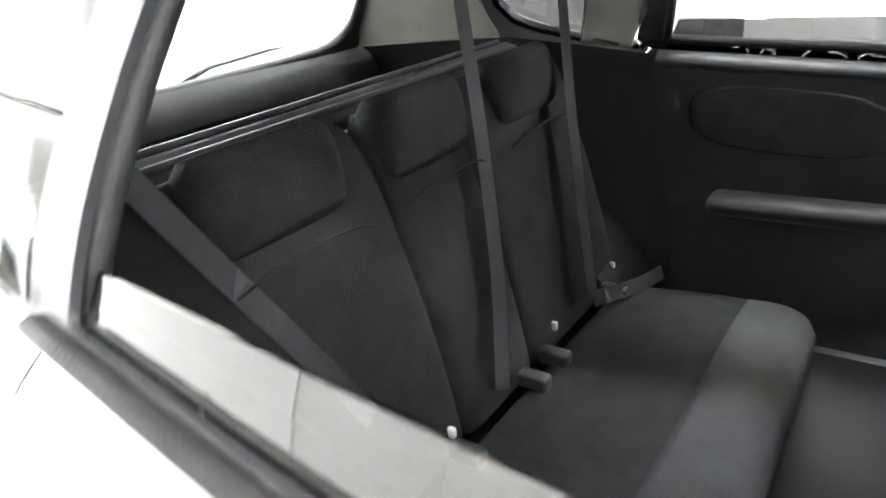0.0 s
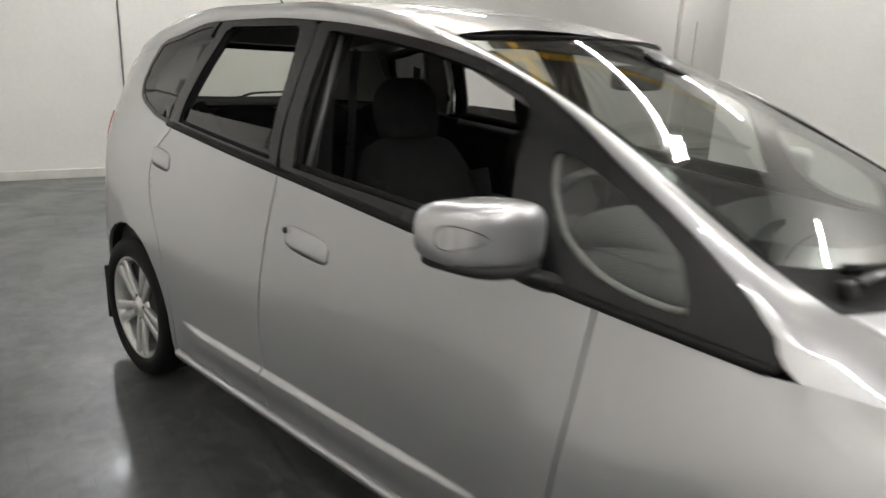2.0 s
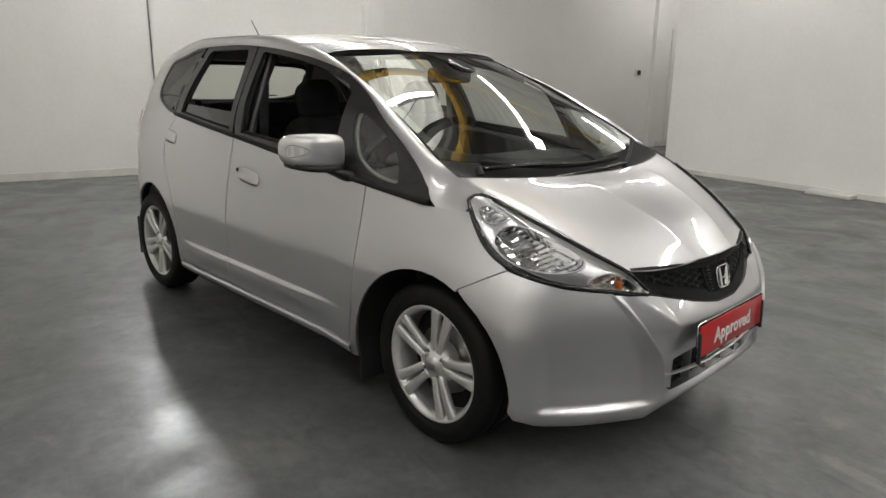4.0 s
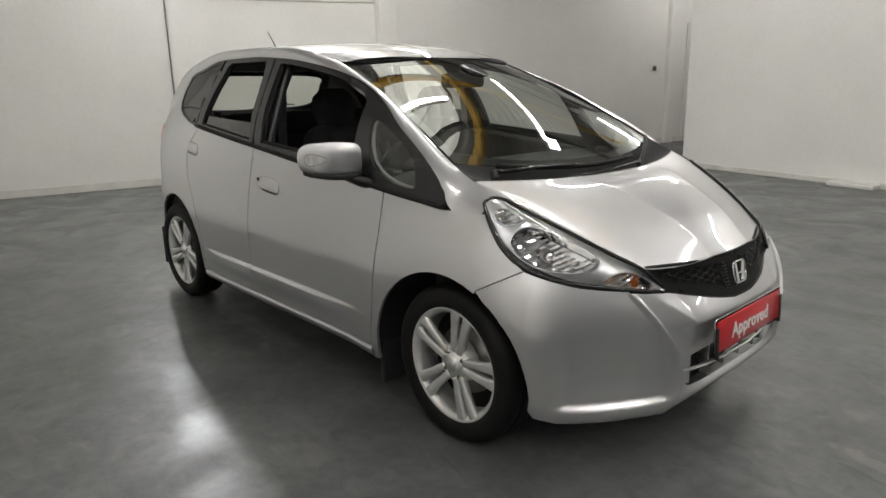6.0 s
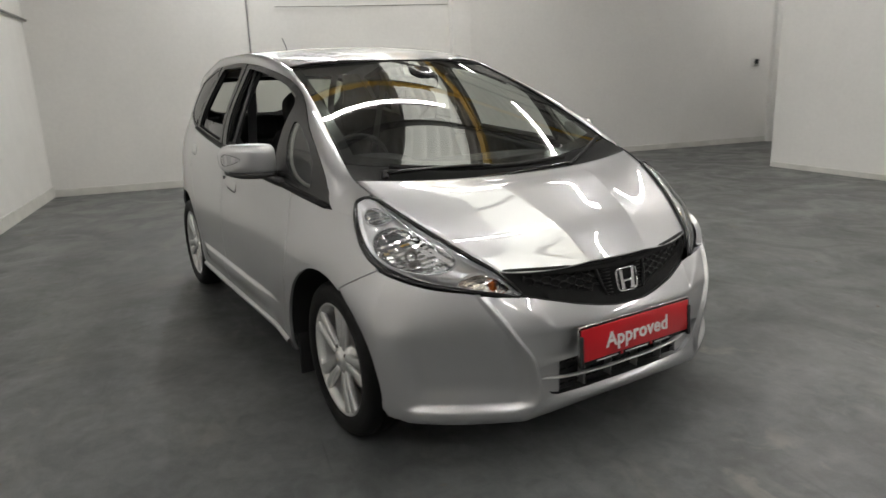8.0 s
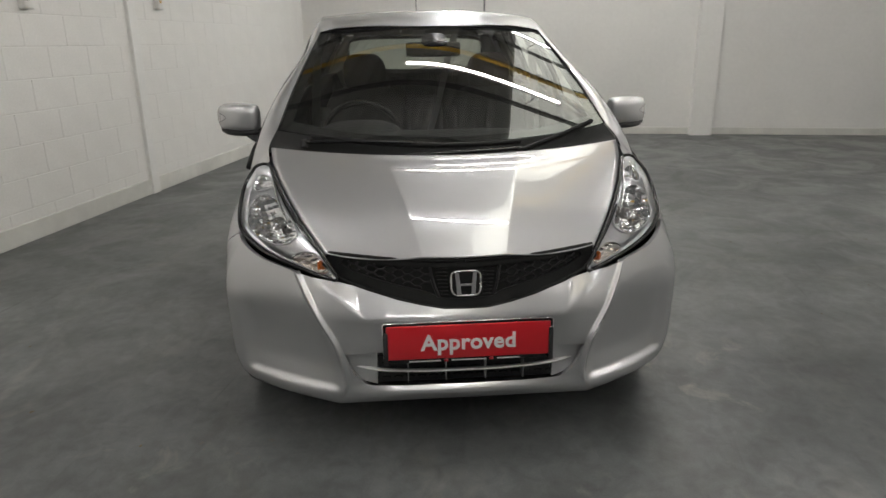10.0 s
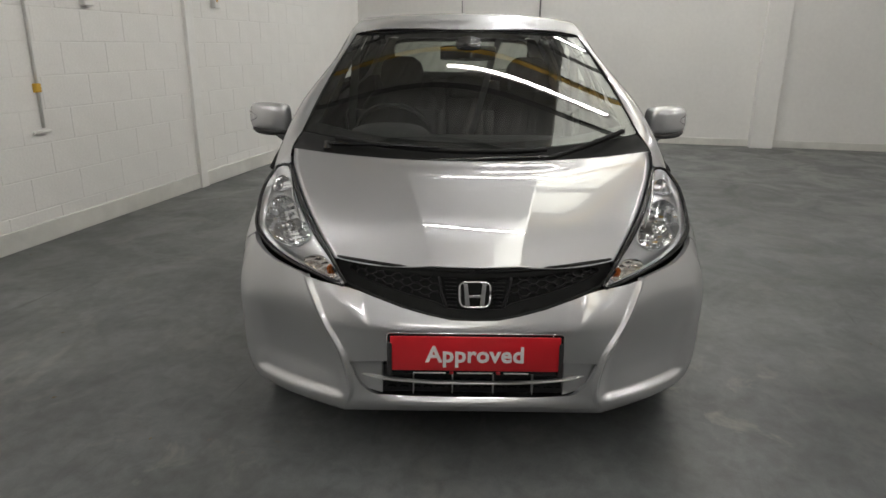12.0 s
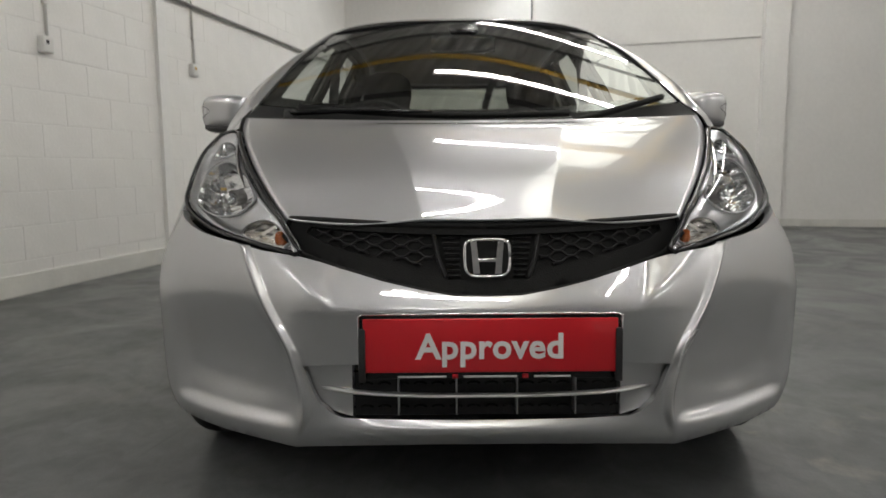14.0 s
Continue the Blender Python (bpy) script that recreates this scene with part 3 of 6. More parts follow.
for sd, _ in SIDES:
    d = part("front_door", sheet(tall(front_outline), door_fn, 0.018, holes=[tall(scoop(*HANDLES[0]))], side=sd), PAINT, car, "silver front door with its window lowered")
    r = part("rear_door", sheet(tall(rear_outline), door_fn, 0.018, holes=[tall(scoop(*HANDLES[1]))], side=sd), PAINT, car, "silver rear door with its window half lowered")
    part("rear_quarter_panel", sheet(quarter_outline, side_fn(), 0.035, side=sd), PAINT, car)
    ledge = ((0.268, -0.012), (0.262, 0.002), (0.258, 0.012), (0.252, 0.016), (0.244, 0.017), (0.225, 0.012), (0.205, 0.0), (0.196, -0.02))
    part("sill", grid(40, 7, lambda u, v: ((-0.815 + 1.65 * u), -flank(-0.815 + 1.65 * u, ledge[round(v * 7)][0]) - ledge[round(v * 7)][1], ledge[round(v * 7)][0] + 0.004 * u), sd), PAINT, car, "silver sill with a rounded step")
    fender_outline = ([(x + GAP, z) for x, z in FRONT_SEAM[::-1]] + belt(0.90, 1.20, 6) + [(1.25, 0.870), (1.34, 0.866), (1.375, 0.872)]
                      + [(p[0], p[1]) for p in spline([(1.398, 0.850), (1.43, 0.81), (1.47, 0.768), (1.51, 0.738), (1.553, 0.711)], 4)]
                      + [(1.415, 0.632)] + ARCH_F[::-1] + [(0.865, 0.22), (0.82, 0.21)])
    part("front_wing", sheet(fender_outline, side_fn(), 0.03, side=sd), PAINT, car)

    # shoulder, windscreen pillar and roof rail
    def rail(u, v, low=None):
        x = -1.52 + (1.352 + 1.52) * u
        zl = DLO_TOP(max(x, -1.265)) - 0.14 * max(0, -1.265 - x) if x < 1.2 else DLO_TOP(1.2) + (BELT_Z(1.3) - DLO_TOP(1.2)) * clamp((x - 1.2) / 0.05) + (BELT_Z(max(x, 1.3)) - BELT_Z(1.3))
        a, b = Vector((flank(x, zl), zl)), Vector((EDGE_Y(x), EDGE_Z(x)))
        d_ = b - a
        n_ = Vector((d_.y, -d_.x))
        if n_.x + n_.y < 0:
            n_ = -n_
        c = (a + b) / 2 + n_ * 0.30
        rise = Vector((flank(x, zl - 0.004) - flank(x, zl - 0.034), 0.03)).normalized()
        c = c.lerp(a + rise * d_.length * 0.55, smooth((x - 1.10) / 0.12))
        q = a * (1 - v) ** 2 + c * 2 * v * (1 - v) + b * v * v
        return (x, -q.x, q.y)
    bm = grid(140, 8, rail, sd)
    bmesh.ops.recalc_face_normals(bm, faces=bm.faces)
    if sum(f.normal.z for f in bm.faces) < 0:
        bmesh.ops.reverse_faces(bm, faces=bm.faces)
    part("roof_rail", bm, PAINT, car, "silver windscreen pillar and roof rail")

ROOF_Z = curve([(-1.66, 1.405), (-1.53, 1.432), (-1.2, 1.502), (-0.6, 1.528), (-0.1, 1.520), (0.2, 1.481), (0.43, 1.424)])


def roof_fn(u, v):
    w = u * 2 - 1
    xe = -1.53 + (0.285 + 1.53) * v
    x = -1.53 + (0.43 - 0.145 * w * w + 1.53) * v - 0.06 * (1 - v) * (1 - w * w)
    q = abs(w) ** 2.3
    return (x, w * EDGE_Y(xe), ROOF_Z(x) * (1 - q) + EDGE_Z(xe) * q + 0.001)


part("roof", grid(40, 50, roof_fn), PAINT, car)


def screen_fn(lift=0.0):
    def fn(w, v):
        b = Vector((1.262 - 0.132 * w * w, 0.672 * w, 0.968 + 0.050 * w * w))
        t = Vector((0.43 - 0.145 * w * w, 0.560 * w, 1.42 - 0.022 * w * w))
        q = b + (t - b) * v
        n_ = Vector((0.45, 0, 0.89))
        return q + n_ * (0.028 * 4 * v * (1 - v) * (1 - 0.3 * w * w) + lift)
    return fn


FULL = [(-1, 0), (1, 0), (1, 1), (-1, 1)]
scr = part("windscreen", grid(40, 24, lambda u, v: screen_fn()(u * 2 - 1, v)), SCREEN, car, "clear laminated windscreen")
scr.visible_shadow = False
part("screen_border", sheet(FULL, screen_fn(-0.005), 0.05, depth=0, holes=[[(p[0], p[1]) for p in
     spline([(-0.93, 0.08), (-0.5, 0.05), (0, 0.045), (0.5, 0.05), (0.93, 0.08)], 4)] + [(0.925, 0.955), (0.88, 0.976), (0, 0.978), (-0.88, 0.976), (-0.925, 0.955)]]), GLOSS, car, "black printed border of the windscreen")
part("screen_seal", tube(spline([screen_fn(0.001)(1, v) for v in xs(0, 1, 8)] + [screen_fn(0.001)(w, 1) for w in xs(0.9, -0.9, 8)]
     + [screen_fn(0.001)(-1, v) for v in xs(1, 0, 8)], 3), 0.004, 6), RUBBER, car)


def cowl_fn(u, v):
    w = u * 2 - 1
    a = screen_fn(-0.004)(w, 0.0)
    b = Vector((1.395 - 0.142 * abs(w) ** 2.2, 0.688 * w, 0.936 + 0.030 * w * w))
    q = a + (b - a) * v
    q.z -= 0.045 * math.sin(math.pi * v) * (1 - abs(w) ** 6)
    return q


part("cowl", grid(40, 8, cowl_fn), SCUTTLE, car, "black plastic scuttle panel under the wipers")

BON_SIDE = spline([(1.253, 0.684, 0.966), (1.36, 0.664, 0.922), (1.5, 0.612, 0.858), (1.65, 0.540, 0.784), (1.80, 0.447, 0.699)], 10)


def along(path, t):
    k = clamp(t) * (len(path) - 1)
    i = min(int(k), len(path) - 2)
    return path[i] + (path[i + 1] - path[i]) * (k - i)


def bonnet_fn(w, v):
    c0 = Vector((1.395 - 0.142 * abs(w) ** 2.2, 0.684 * w, 0.944 + 0.022 * w * w))
    c1 = Vector((1.897 - 0.097 * w * w, 0.447 * w, 0.690 + 0.009 * w * w))
    s = along(BON_SIDE, v)
    d1, d0 = s, Vector((s.x, -s.y, s.z))
    u = (w + 1) / 2
    c00, c10 = Vector((1.253, -0.684, 0.966)), Vector((1.253, 0.684, 0.966))
    c01, c11 = Vector((1.80, -0.447, 0.699)), Vector((1.80, 0.447, 0.699))
    q = c0 * (1 - v) + c1 * v + d0 * (1 - u) + d1 * u - (c00 * (1 - u) * (1 - v) + c10 * u * (1 - v) + c01 * (1 - u) * v + c11 * u * v)
    yc = 0.275 - 0.14 * v
    ey = s.y
    fade = smooth((v - 0.03) / 0.35) * (0.45 + 0.55 * smooth((1.08 - v) / 0.25)) * (0.6 + 0.4 * v)
    k = 0.002
    dd = abs(q.y) - yc
    soft = 0.5 * (dd + math.sqrt(dd * dd + k * k))
    run = 0.15
    q.z += fade * 0.042 * (math.exp(-soft / run) - math.exp(-(ey - yc) / run) - 0.45 * smooth((v - 0.7) / 0.3) * (1 - abs(w) ** 5)) + 0.006 * 4 * v * (1 - v) * (1 - w * w)
    q.x += 0.012 * 4 * v * (1 - v) * (1 - w * w)
    return q


def bonnet_panel():
    us = [-1, -0.97] + xs(-0.93, -0.50, 12) + [-0.475, -0.46, -0.45, -0.44, -0.425] + xs(-0.40, 0.40, 20) + [0.425, 0.44, 0.45, 0.46, 0.475] + xs(0.50, 0.93, 12) + [0.97, 1]
    vs = xs(0.004, 0.96, 44) + [0.975, 0.99, 1.0]
    bm = bmesh.new()
    rows = []
    for v in vs:
        s_ = along(BON_SIDE, v)
        r = clamp((0.275 - 0.14 * v) / s_.y)
        rows.append([])
        for u in us:
            a = abs(u)
            w = (a / 0.45 * r) if a < 0.45 else r + (a - 0.45) / 0.55 * (1 - r)
            rows[-1].append(bonnet_fn(math.copysign(w, u), v))
        a, b = rows[-1][0], rows[-1][-1]
        rows[-1] = [a + Vector((0, 0.006, -0.014))] + rows[-1] + [b + Vector((0, -0.006, -0.014))]
    for k, dz in ((0, -0.012), (-1, -0.005)):
        rows.insert(0 if k == 0 else len(rows), [q + Vector((-0.012 if k else 0.008, 0, dz)) for q in rows[k]])
    vv = [[bm.verts.new(q) for q in r_] for r_ in rows]
    for i in range(len(vv) - 1):
        for k in range(len(vv[0]) - 1):
            bm.faces.new((vv[i][k], vv[i + 1][k], vv[i + 1][k + 1], vv[i][k + 1]))
    bmesh.ops.recalc_face_normals(bm, faces=bm.faces)
    if sum(f.normal.z for f in bm.faces) < 0:
        bmesh.ops.reverse_faces(bm, faces=bm.faces)
    return bm


part("bonnet", bonnet_panel(), PAINT, car, "silver bonnet with two raised creases")

# ---- front bumper: plan curves, height by height ----
NOSE_X = curve([(0.17, 1.85), (0.20, 1.893), (0.235, 1.928), (0.252, 1.938), (0.264, 1.931), (0.285, 1.915), (0.33, 1.914), (0.42, 1.930), (0.495, 1.955), (0.515, 1.962), (0.56, 1.950), (0.628, 1.920), (0.75, 1.86)])
CORNER_Y = curve([(0.17, 0.43), (0.22, 0.415), (0.30, 0.392), (0.41, 0.412), (0.52, 0.475), (0.645, 0.545), (0.75, 0.60)])
CORNER_X = curve([(0.17, 1.85), (0.21, 1.895), (0.24, 1.910), (0.30, 1.919), (0.41, 1.920), (0.52, 1.887), (0.645, 1.802), (0.75, 1.72)])


CTRL_X = curve([(0.17, 1.70), (0.235, 1.755), (0.27, 1.750), (0.34, 1.705), (0.45, 1.695), (0.60, 1.705), (0.75, 1.69)])
CTRL_Y = curve([(0.17, 0.06), (0.235, 0.035), (0.34, 0.085), (0.5, 0.085), (0.62, 0.075), (0.75, 0.07)])


def plan_raw(s, z):
    # a narrow fin runs down the corner; a shelf under the grille climbs to its outer ends
    fin = clamp(1 - abs(s - 1.0) / 0.032)
    ridge = 0.017 * fin * smooth((z - 0.225) / 0.05) * smooth((0.665 - z) / 0.05)
    if s <= 1:
        shelf = 0.515 + 0.105 * clamp((abs(s) - 0.68) / 0.19) + 0.4 * max(0, abs(s) - 0.87)
        d = z - shelf
        fall = 0.5 * (d + math.sqrt(d * d + 0.004 ** 2))
        return Vector((ridge - 0.30 * fall + NOSE_X(z) - (NOSE_X(z) - CORNER_X(z)) * abs(s) ** 2.6, CORNER_Y(z) * s))
    e = Vector((1.60, flank(1.60, z)))
    if s <= 2:
        t = s - 1
        a = Vector((CORNER_X(z), CORNER_Y(z)))
        c = Vector((CTRL_X(z), e.y - CTRL_Y(z)))
        hollow = 0.020 * smooth(t / 0.10) * smooth((0.74 - t) / 0.16) * smooth((z - 0.246) / 0.024) * smooth((0.60 - z) / 0.22)
        slope = (flank(1.60, z) - flank(1.57, z)) / 0.03
        p1, p2 = a + (c - a) * 0.58, (e + Vector((0.075, 0.075 * slope))).lerp(e + (c - e) * 0.667, smooth((z - 0.50) / 0.12))
        return a * (1 - t) ** 3 + p1 * 3 * t * (1 - t) ** 2 + p2 * 3 * t * t * (1 - t) + e * t ** 3 + Vector((ridge - hollow * 0.75, -hollow * 0.6))
    x = 1.60 - (s - 2) * 0.2
    return Vector((x, flank(x, z)))


def plan(s, z):
    k = 0.007
    return (plan_raw(abs(s - k), z) * Vector((1, 1 if s > k else -1)) + plan_raw(s, z) * 2 + plan_raw(s + k, z)) / 4


def s_of(z, x=None, y=None):
    lo, hi = 0.0, 3.2
    for _ in range(40):
        m = (lo + hi) / 2
        p = plan(m, z)
        if (x is not None and p.x > x) or (y is not None and p.y < y):
            lo = m
        else:
            hi = m
    return lo


S_WARP = ((0, 0.60, 0.92, 1.08, 1.20, 3.2), (0, 0.66, 1.14, 1.78, 1.96, 3.96))
Z_WARP = ((0.10, 0.215, 0.285, 0.49, 0.545, 0.80), (0.10, 0.215, 0.39, 0.595, 0.76, 1.015))


def packed(s, z):
    """Spreads the fin and the shelf lines out, so that their rows of vertices lie closer."""
    return math.copysign(float(np.interp(abs(s), *S_WARP)), s), float(np.interp(z, *Z_WARP))


def bumper_fn(lift=0.0):
    def fn(s, z):
        s = math.copysign(float(np.interp(abs(s), S_WARP[1], S_WARP[0])), s)
        z = float(np.interp(z, Z_WARP[1], Z_WARP[0]))
        p = plan(abs(s), z)
        return (p.x + lift, math.copysign(p.y, s), z)
    return fn


top_r = [(s_of(z, y=y), z) for y, z in [(0.001, 0.546), (0.07, 0.547), (0.14, 0.558), (0.22, 0.574), (0.30, 0.594), (0.36, 0.609), (0.402, 0.619)]]
top_r += [(s_of(z, y=y), z) for y, z in [(0.47, 0.629), (0.522, 0.6365), (0.60, 0.650), (0.668, 0.6615), (0.737, 0.6865)]]
top_r += [(s_of(z, x=x), z) for x, z in [(1.556, 0.708), (1.4155, 0.6285)]]
top_r += [(s_of(z, x=x + 0.004), z) for x, z in arch(1.243, 0.285, 0.373, 58, 2, 9)]
top_r += [(s_of(0.25, x=1.612), 0.25), (1.9, 0.222), (1.7, 0.206), (1.35, 0.200), (1.0, 0.197), (0.6, 0.205), (0.3, 0.208), (0.0, 0.208)]
bumper_outline = top_r + [(-s, z) for s, z in top_r[::-1][1:-1]]


def hole_pts(pts):
    r = [(s_of(z, y=y), z) for y, z in pts]
    return [(-s, z) for s, z in r[::-1]] + r


INTAKE = hole_pts([(0.05, 0.272), (0.20, 0.273), (0.31, 0.277), (0.345, 0.297), (0.375, 0.340), (0.392, 0.392), (0.30, 0.396), (0.05, 0.398)])
INTAKE = INTAKE[8:] + INTAKE[:8]
part("front_bumper", sheet([packed(*q) for q in bumper_outline], bumper_fn(), 0.02, holes=[[packed(*q) for q in INTAKE]], depth=0.02), PAINT, car, "silver front bumper with sculpted corners")

def tow(a):
    z = 0.436 + 0.021 * math.copysign(abs(math.sin(a)) ** 0.4, math.sin(a))
    y = 0.437 + 0.014 * (z - 0.436) / 0.021 + 0.019 * math.copysign(abs(math.cos(a)) ** 0.4, math.cos(a))
    p = plan(s_of(z, y=y), z)
    return (p.x + 0.0004, p.y + 0.0002, z)


part("towing_eye_cover", tube([tow(a) for a in xs(0, 2 * math.pi, 32)], 0.0011, 5), BEZEL, car, "outline of the small towing eye cover")

# ---- lower intake ----
part("intake_mesh", sheet([(-0.33, 0.27), (0.33, 0.27), (0.33, 0.42), (-0.33, 0.42)], lambda y, z: (1.885, y, z), 0.05, depth=0), BLACK, car)
for sd, _ in SIDES:
    pocket = [(0.29, 0.275), (0.345, 0.29), (0.385, 0.335), (0.41, 0.40), (0.29, 0.405)]
    part("intake_pocket", sheet(pocket, lambda y, z: (1.905 - (y - 0.29) * 0.12, -y, z), 0.03, depth=0.03, side=sd, centre=(0, 0, 0.35)), PAINT, car)
part("intake_blade", tube(spline([(1.888, -0.355, 0.338), (1.915, -0.28, 0.333), (1.932, -0.14, 0.331), (1.935, 0, 0.331), (1.932, 0.14, 0.331), (1.915, 0.28, 0.333), (1.888, 0.355, 0.338)], 6), 0.010, 10, flat=0.45), ALLOY, car, "silver horizontal intake blade")
for y in (-0.19, -0.065, 0.065, 0.19):
    part("intake_divider", boxed(1.89, 1.922, y - 0.0016, y + 0.0016, 0.282, 0.40, 0.0006), BEZEL, car)
bm = bmesh.new()
for r in range(4):
    for c in range(16):
        y = -0.30 + c * 0.039 + (r % 2) * 0.0195
        z = 0.29 + r * 0.026
        tube([(1.889, y - 0.013, z), (1.893, y - 0.006, z + 0.005), (1.893, y + 0.006, z + 0.005), (1.889, y + 0.013, z)], 0.0022, 5, bm)
tagged(part("intake_lattice", bm, GLOSS, car), kind="stuff")

# ---- grille ----
grille_r = [(0.0, 0.688), (0.12, 0.689), (0.25, 0.692), (0.36, 0.697), (0.435, 0.699), (0.452, 0.66), (0.40, 0.618), (0.36, 0.605), (0.30, 0.590), (0.22, 0.570), (0.14, 0.554), (0.07, 0.543), (0.0, 0.542)]
grille_outline = grille_r + [(-y, z) for y, z in grille_r[::-1][1:-1]]


def grille_x(y, z):
    a = 1.893 - 0.097 * (y / 0.447) ** 2
    b = 1.942 - 0.30 * max(0, abs(y) - 0.05) ** 2 - 0.06 * (y / 0.4) ** 2
    t = (0.695 - z) / 0.15
    return a + (b - a) * t


part("grille", sheet(grille_outline, lambda y, z: (grille_x(y, z) - 0.018, y, z), 0.025, depth=0.0), SCUTTLE, car, "black plastic radiator grille with honeycomb lattice")
inner_r = [(0.0, 0.668), (0.12, 0.670), (0.25, 0.674), (0.35, 0.680), (0.392, 0.682), (0.398, 0.668), (0.36, 0.648), (0.30, 0.632), (0.22, 0.615), (0.15, 0.602), (0.115, 0.594), (0.085, 0.578), (0.0, 0.574)]
inner_all = inner_r + [(-y, z) for y, z in inner_r[::-1][1:-1]]
part("grille_surround", sheet(grille_outline, lambda y, z: (grille_x(y, z) - 0.005, y, z), 0.02, holes=[inner_all], depth=0.014), SCUTTLE, car, "smooth black band round the grille")
part("grille_rim", tube([(grille_x(y, z) - 0.006, y, z) for y, z in resample(grille_outline, 0.03)] + [(grille_x(0, 0.688) - 0.006, 0, 0.688)], 0.007, 8), SCUTTLE, car)


def comb(y):
    """Flat, slope, flat, slope: one line of a honeycomb, from -1 to 1."""
    t = (y / 0.058) % 1
    return 1 if t < 0.27 else 1 - 2 * (t - 0.27) / 0.23 if t < 0.5 else -1 if t < 0.77 else -1 + 2 * (t - 0.77) / 0.23


bm = bmesh.new()
for r in range(10):
    z0 = 0.580 + r * 0.0118
    for side_ in (-1, 1):
        run_ = []
        for k in range(0, 190):
            y = 0.112 + k * 0.0016
            z = z0 + 0.0052 * comb(y) * (1 if r % 2 else -1)
            if inside((y, z - 0.004), inner_r + [(0.0, 0.6)]) and inside((y, z + 0.004), inner_r + [(0.0, 0.6)]):
                run_.append((grille_x(y, z) - 0.0125, side_ * y, z))
            elif run_:
                if len(run_) > 4:
                    tube(run_[::2] if len(run_) % 2 else run_[::2] + run_[-1:], 0.0027, 5, bm)
                run_ = []
        if len(run_) > 4:
            tube(run_[::2], 0.0027, 5, bm)
tagged(part("grille_lattice", bm, GRILLE, car), kind="stuff")
for sd in (-1, 1):
    part("grille_rib", tube(spline([(grille_x(0.10, 0.67) - 0.010, sd * 0.112, 0.669), (grille_x(0.095, 0.62) - 0.010, sd * 0.102, 0.62), (grille_x(0.085, 0.58) - 0.010, sd * 0.086, 0.578)], 5), 0.0055, 6), GRILLE, car)
    for k in range(8):
        z = 0.584 + k * 0.0112
        part("grille_louvre", tube([(grille_x(0.06, z) - 0.012, sd * 0.056, z), (grille_x(0.09, z) - 0.012, sd * (0.082 + 0.002 * k), z)], 0.0024, 5), GRILLE, car)

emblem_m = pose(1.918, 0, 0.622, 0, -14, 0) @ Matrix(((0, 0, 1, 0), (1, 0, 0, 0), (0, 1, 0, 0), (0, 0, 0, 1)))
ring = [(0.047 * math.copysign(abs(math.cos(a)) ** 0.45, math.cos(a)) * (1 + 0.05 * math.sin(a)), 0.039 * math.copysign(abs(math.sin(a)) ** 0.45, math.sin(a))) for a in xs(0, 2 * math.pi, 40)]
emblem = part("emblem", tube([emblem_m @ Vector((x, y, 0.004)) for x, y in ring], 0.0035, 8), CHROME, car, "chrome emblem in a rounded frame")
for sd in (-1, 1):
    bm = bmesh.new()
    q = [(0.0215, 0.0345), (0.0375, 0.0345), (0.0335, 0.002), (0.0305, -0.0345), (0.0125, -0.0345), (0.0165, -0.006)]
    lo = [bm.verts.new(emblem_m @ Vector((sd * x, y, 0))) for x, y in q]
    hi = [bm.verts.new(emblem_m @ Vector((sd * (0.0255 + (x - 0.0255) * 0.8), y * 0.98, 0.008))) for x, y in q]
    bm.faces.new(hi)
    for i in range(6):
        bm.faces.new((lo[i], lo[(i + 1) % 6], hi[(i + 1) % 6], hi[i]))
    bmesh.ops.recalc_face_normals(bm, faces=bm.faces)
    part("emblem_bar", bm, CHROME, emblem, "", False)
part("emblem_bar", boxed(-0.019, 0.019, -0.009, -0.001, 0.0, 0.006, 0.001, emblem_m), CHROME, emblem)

# ---- show plate ----
plate = part("number_plate", boxed(-0.26, 0.26, -0.0555, 0.0555, 0.006, 0.012, 0.002,
             pose(1.966, 0.003, 0.450, 0, -3, 0) @ Matrix(((0, 0, 1, 0), (1, 0, 0, 0), (0, 1, 0, 0), (0, 0, 0, 1)))), RED, car, "red show plate with white lettering")
PLATE = pose(1.966, 0.003, 0.450, 0, -3, 0) @ Matrix(((0, 0, 1, 0), (1, 0, 0, 0), (0, 1, 0, 0), (0, 0, 0, 1)))
part("plate_backing", boxed(-0.268, 0.268, -0.07, 0.062, 0.0, 0.005, 0.002, PLATE), GLOSS, plate)
for sd in (-1, 1):
    part("plate_clip", boxed(sd * 0.262 - 0.007, sd * 0.262 + 0.007, -0.075, 0.035, 0.004, 0.016, 0.002, PLATE), BLACK, plate)
part("plate_edge", tube([PLATE @ Vector(p) for p in ((-0.268, -0.05, 0.006), (-0.27, 0.058, 0.006), (-0.262, 0.064, 0.006), (0.262, 0.064, 0.006), (0.27, 0.058, 0.006), (0.268, -0.05, 0.006))], 0.0022, 6), CHROME, plate)
part("lettering", text_bm("Approved", 0.072, PLATE @ pose(0, -0.004, 0.0125)), WHITE, plate, "white lettering reading Approved")
for x0, x1 in ((-0.19, -0.09), (-0.055, 0.055), (0.09, 0.165)):
    part("small_print", boxed(x0, x1, -0.0675, -0.0635, 0.005, 0.0062, 0, PLATE), WHITE, plate)

for x in (-0.072, 0.072):
    part("small_badge", boxed(x - 0.006, x + 0.006, -0.0695, -0.0600, 0.005, 0.0064, 0, PLATE), RED, plate, "tiny red square on the plate frame")

# ---- windows and pillars ----
def strip(pts, w, fn):
    """A flat moulding along points of the side, w high."""
    return [(x, z) for x, z in pts] + [(x, z + w) for x, z in pts[::-1]]


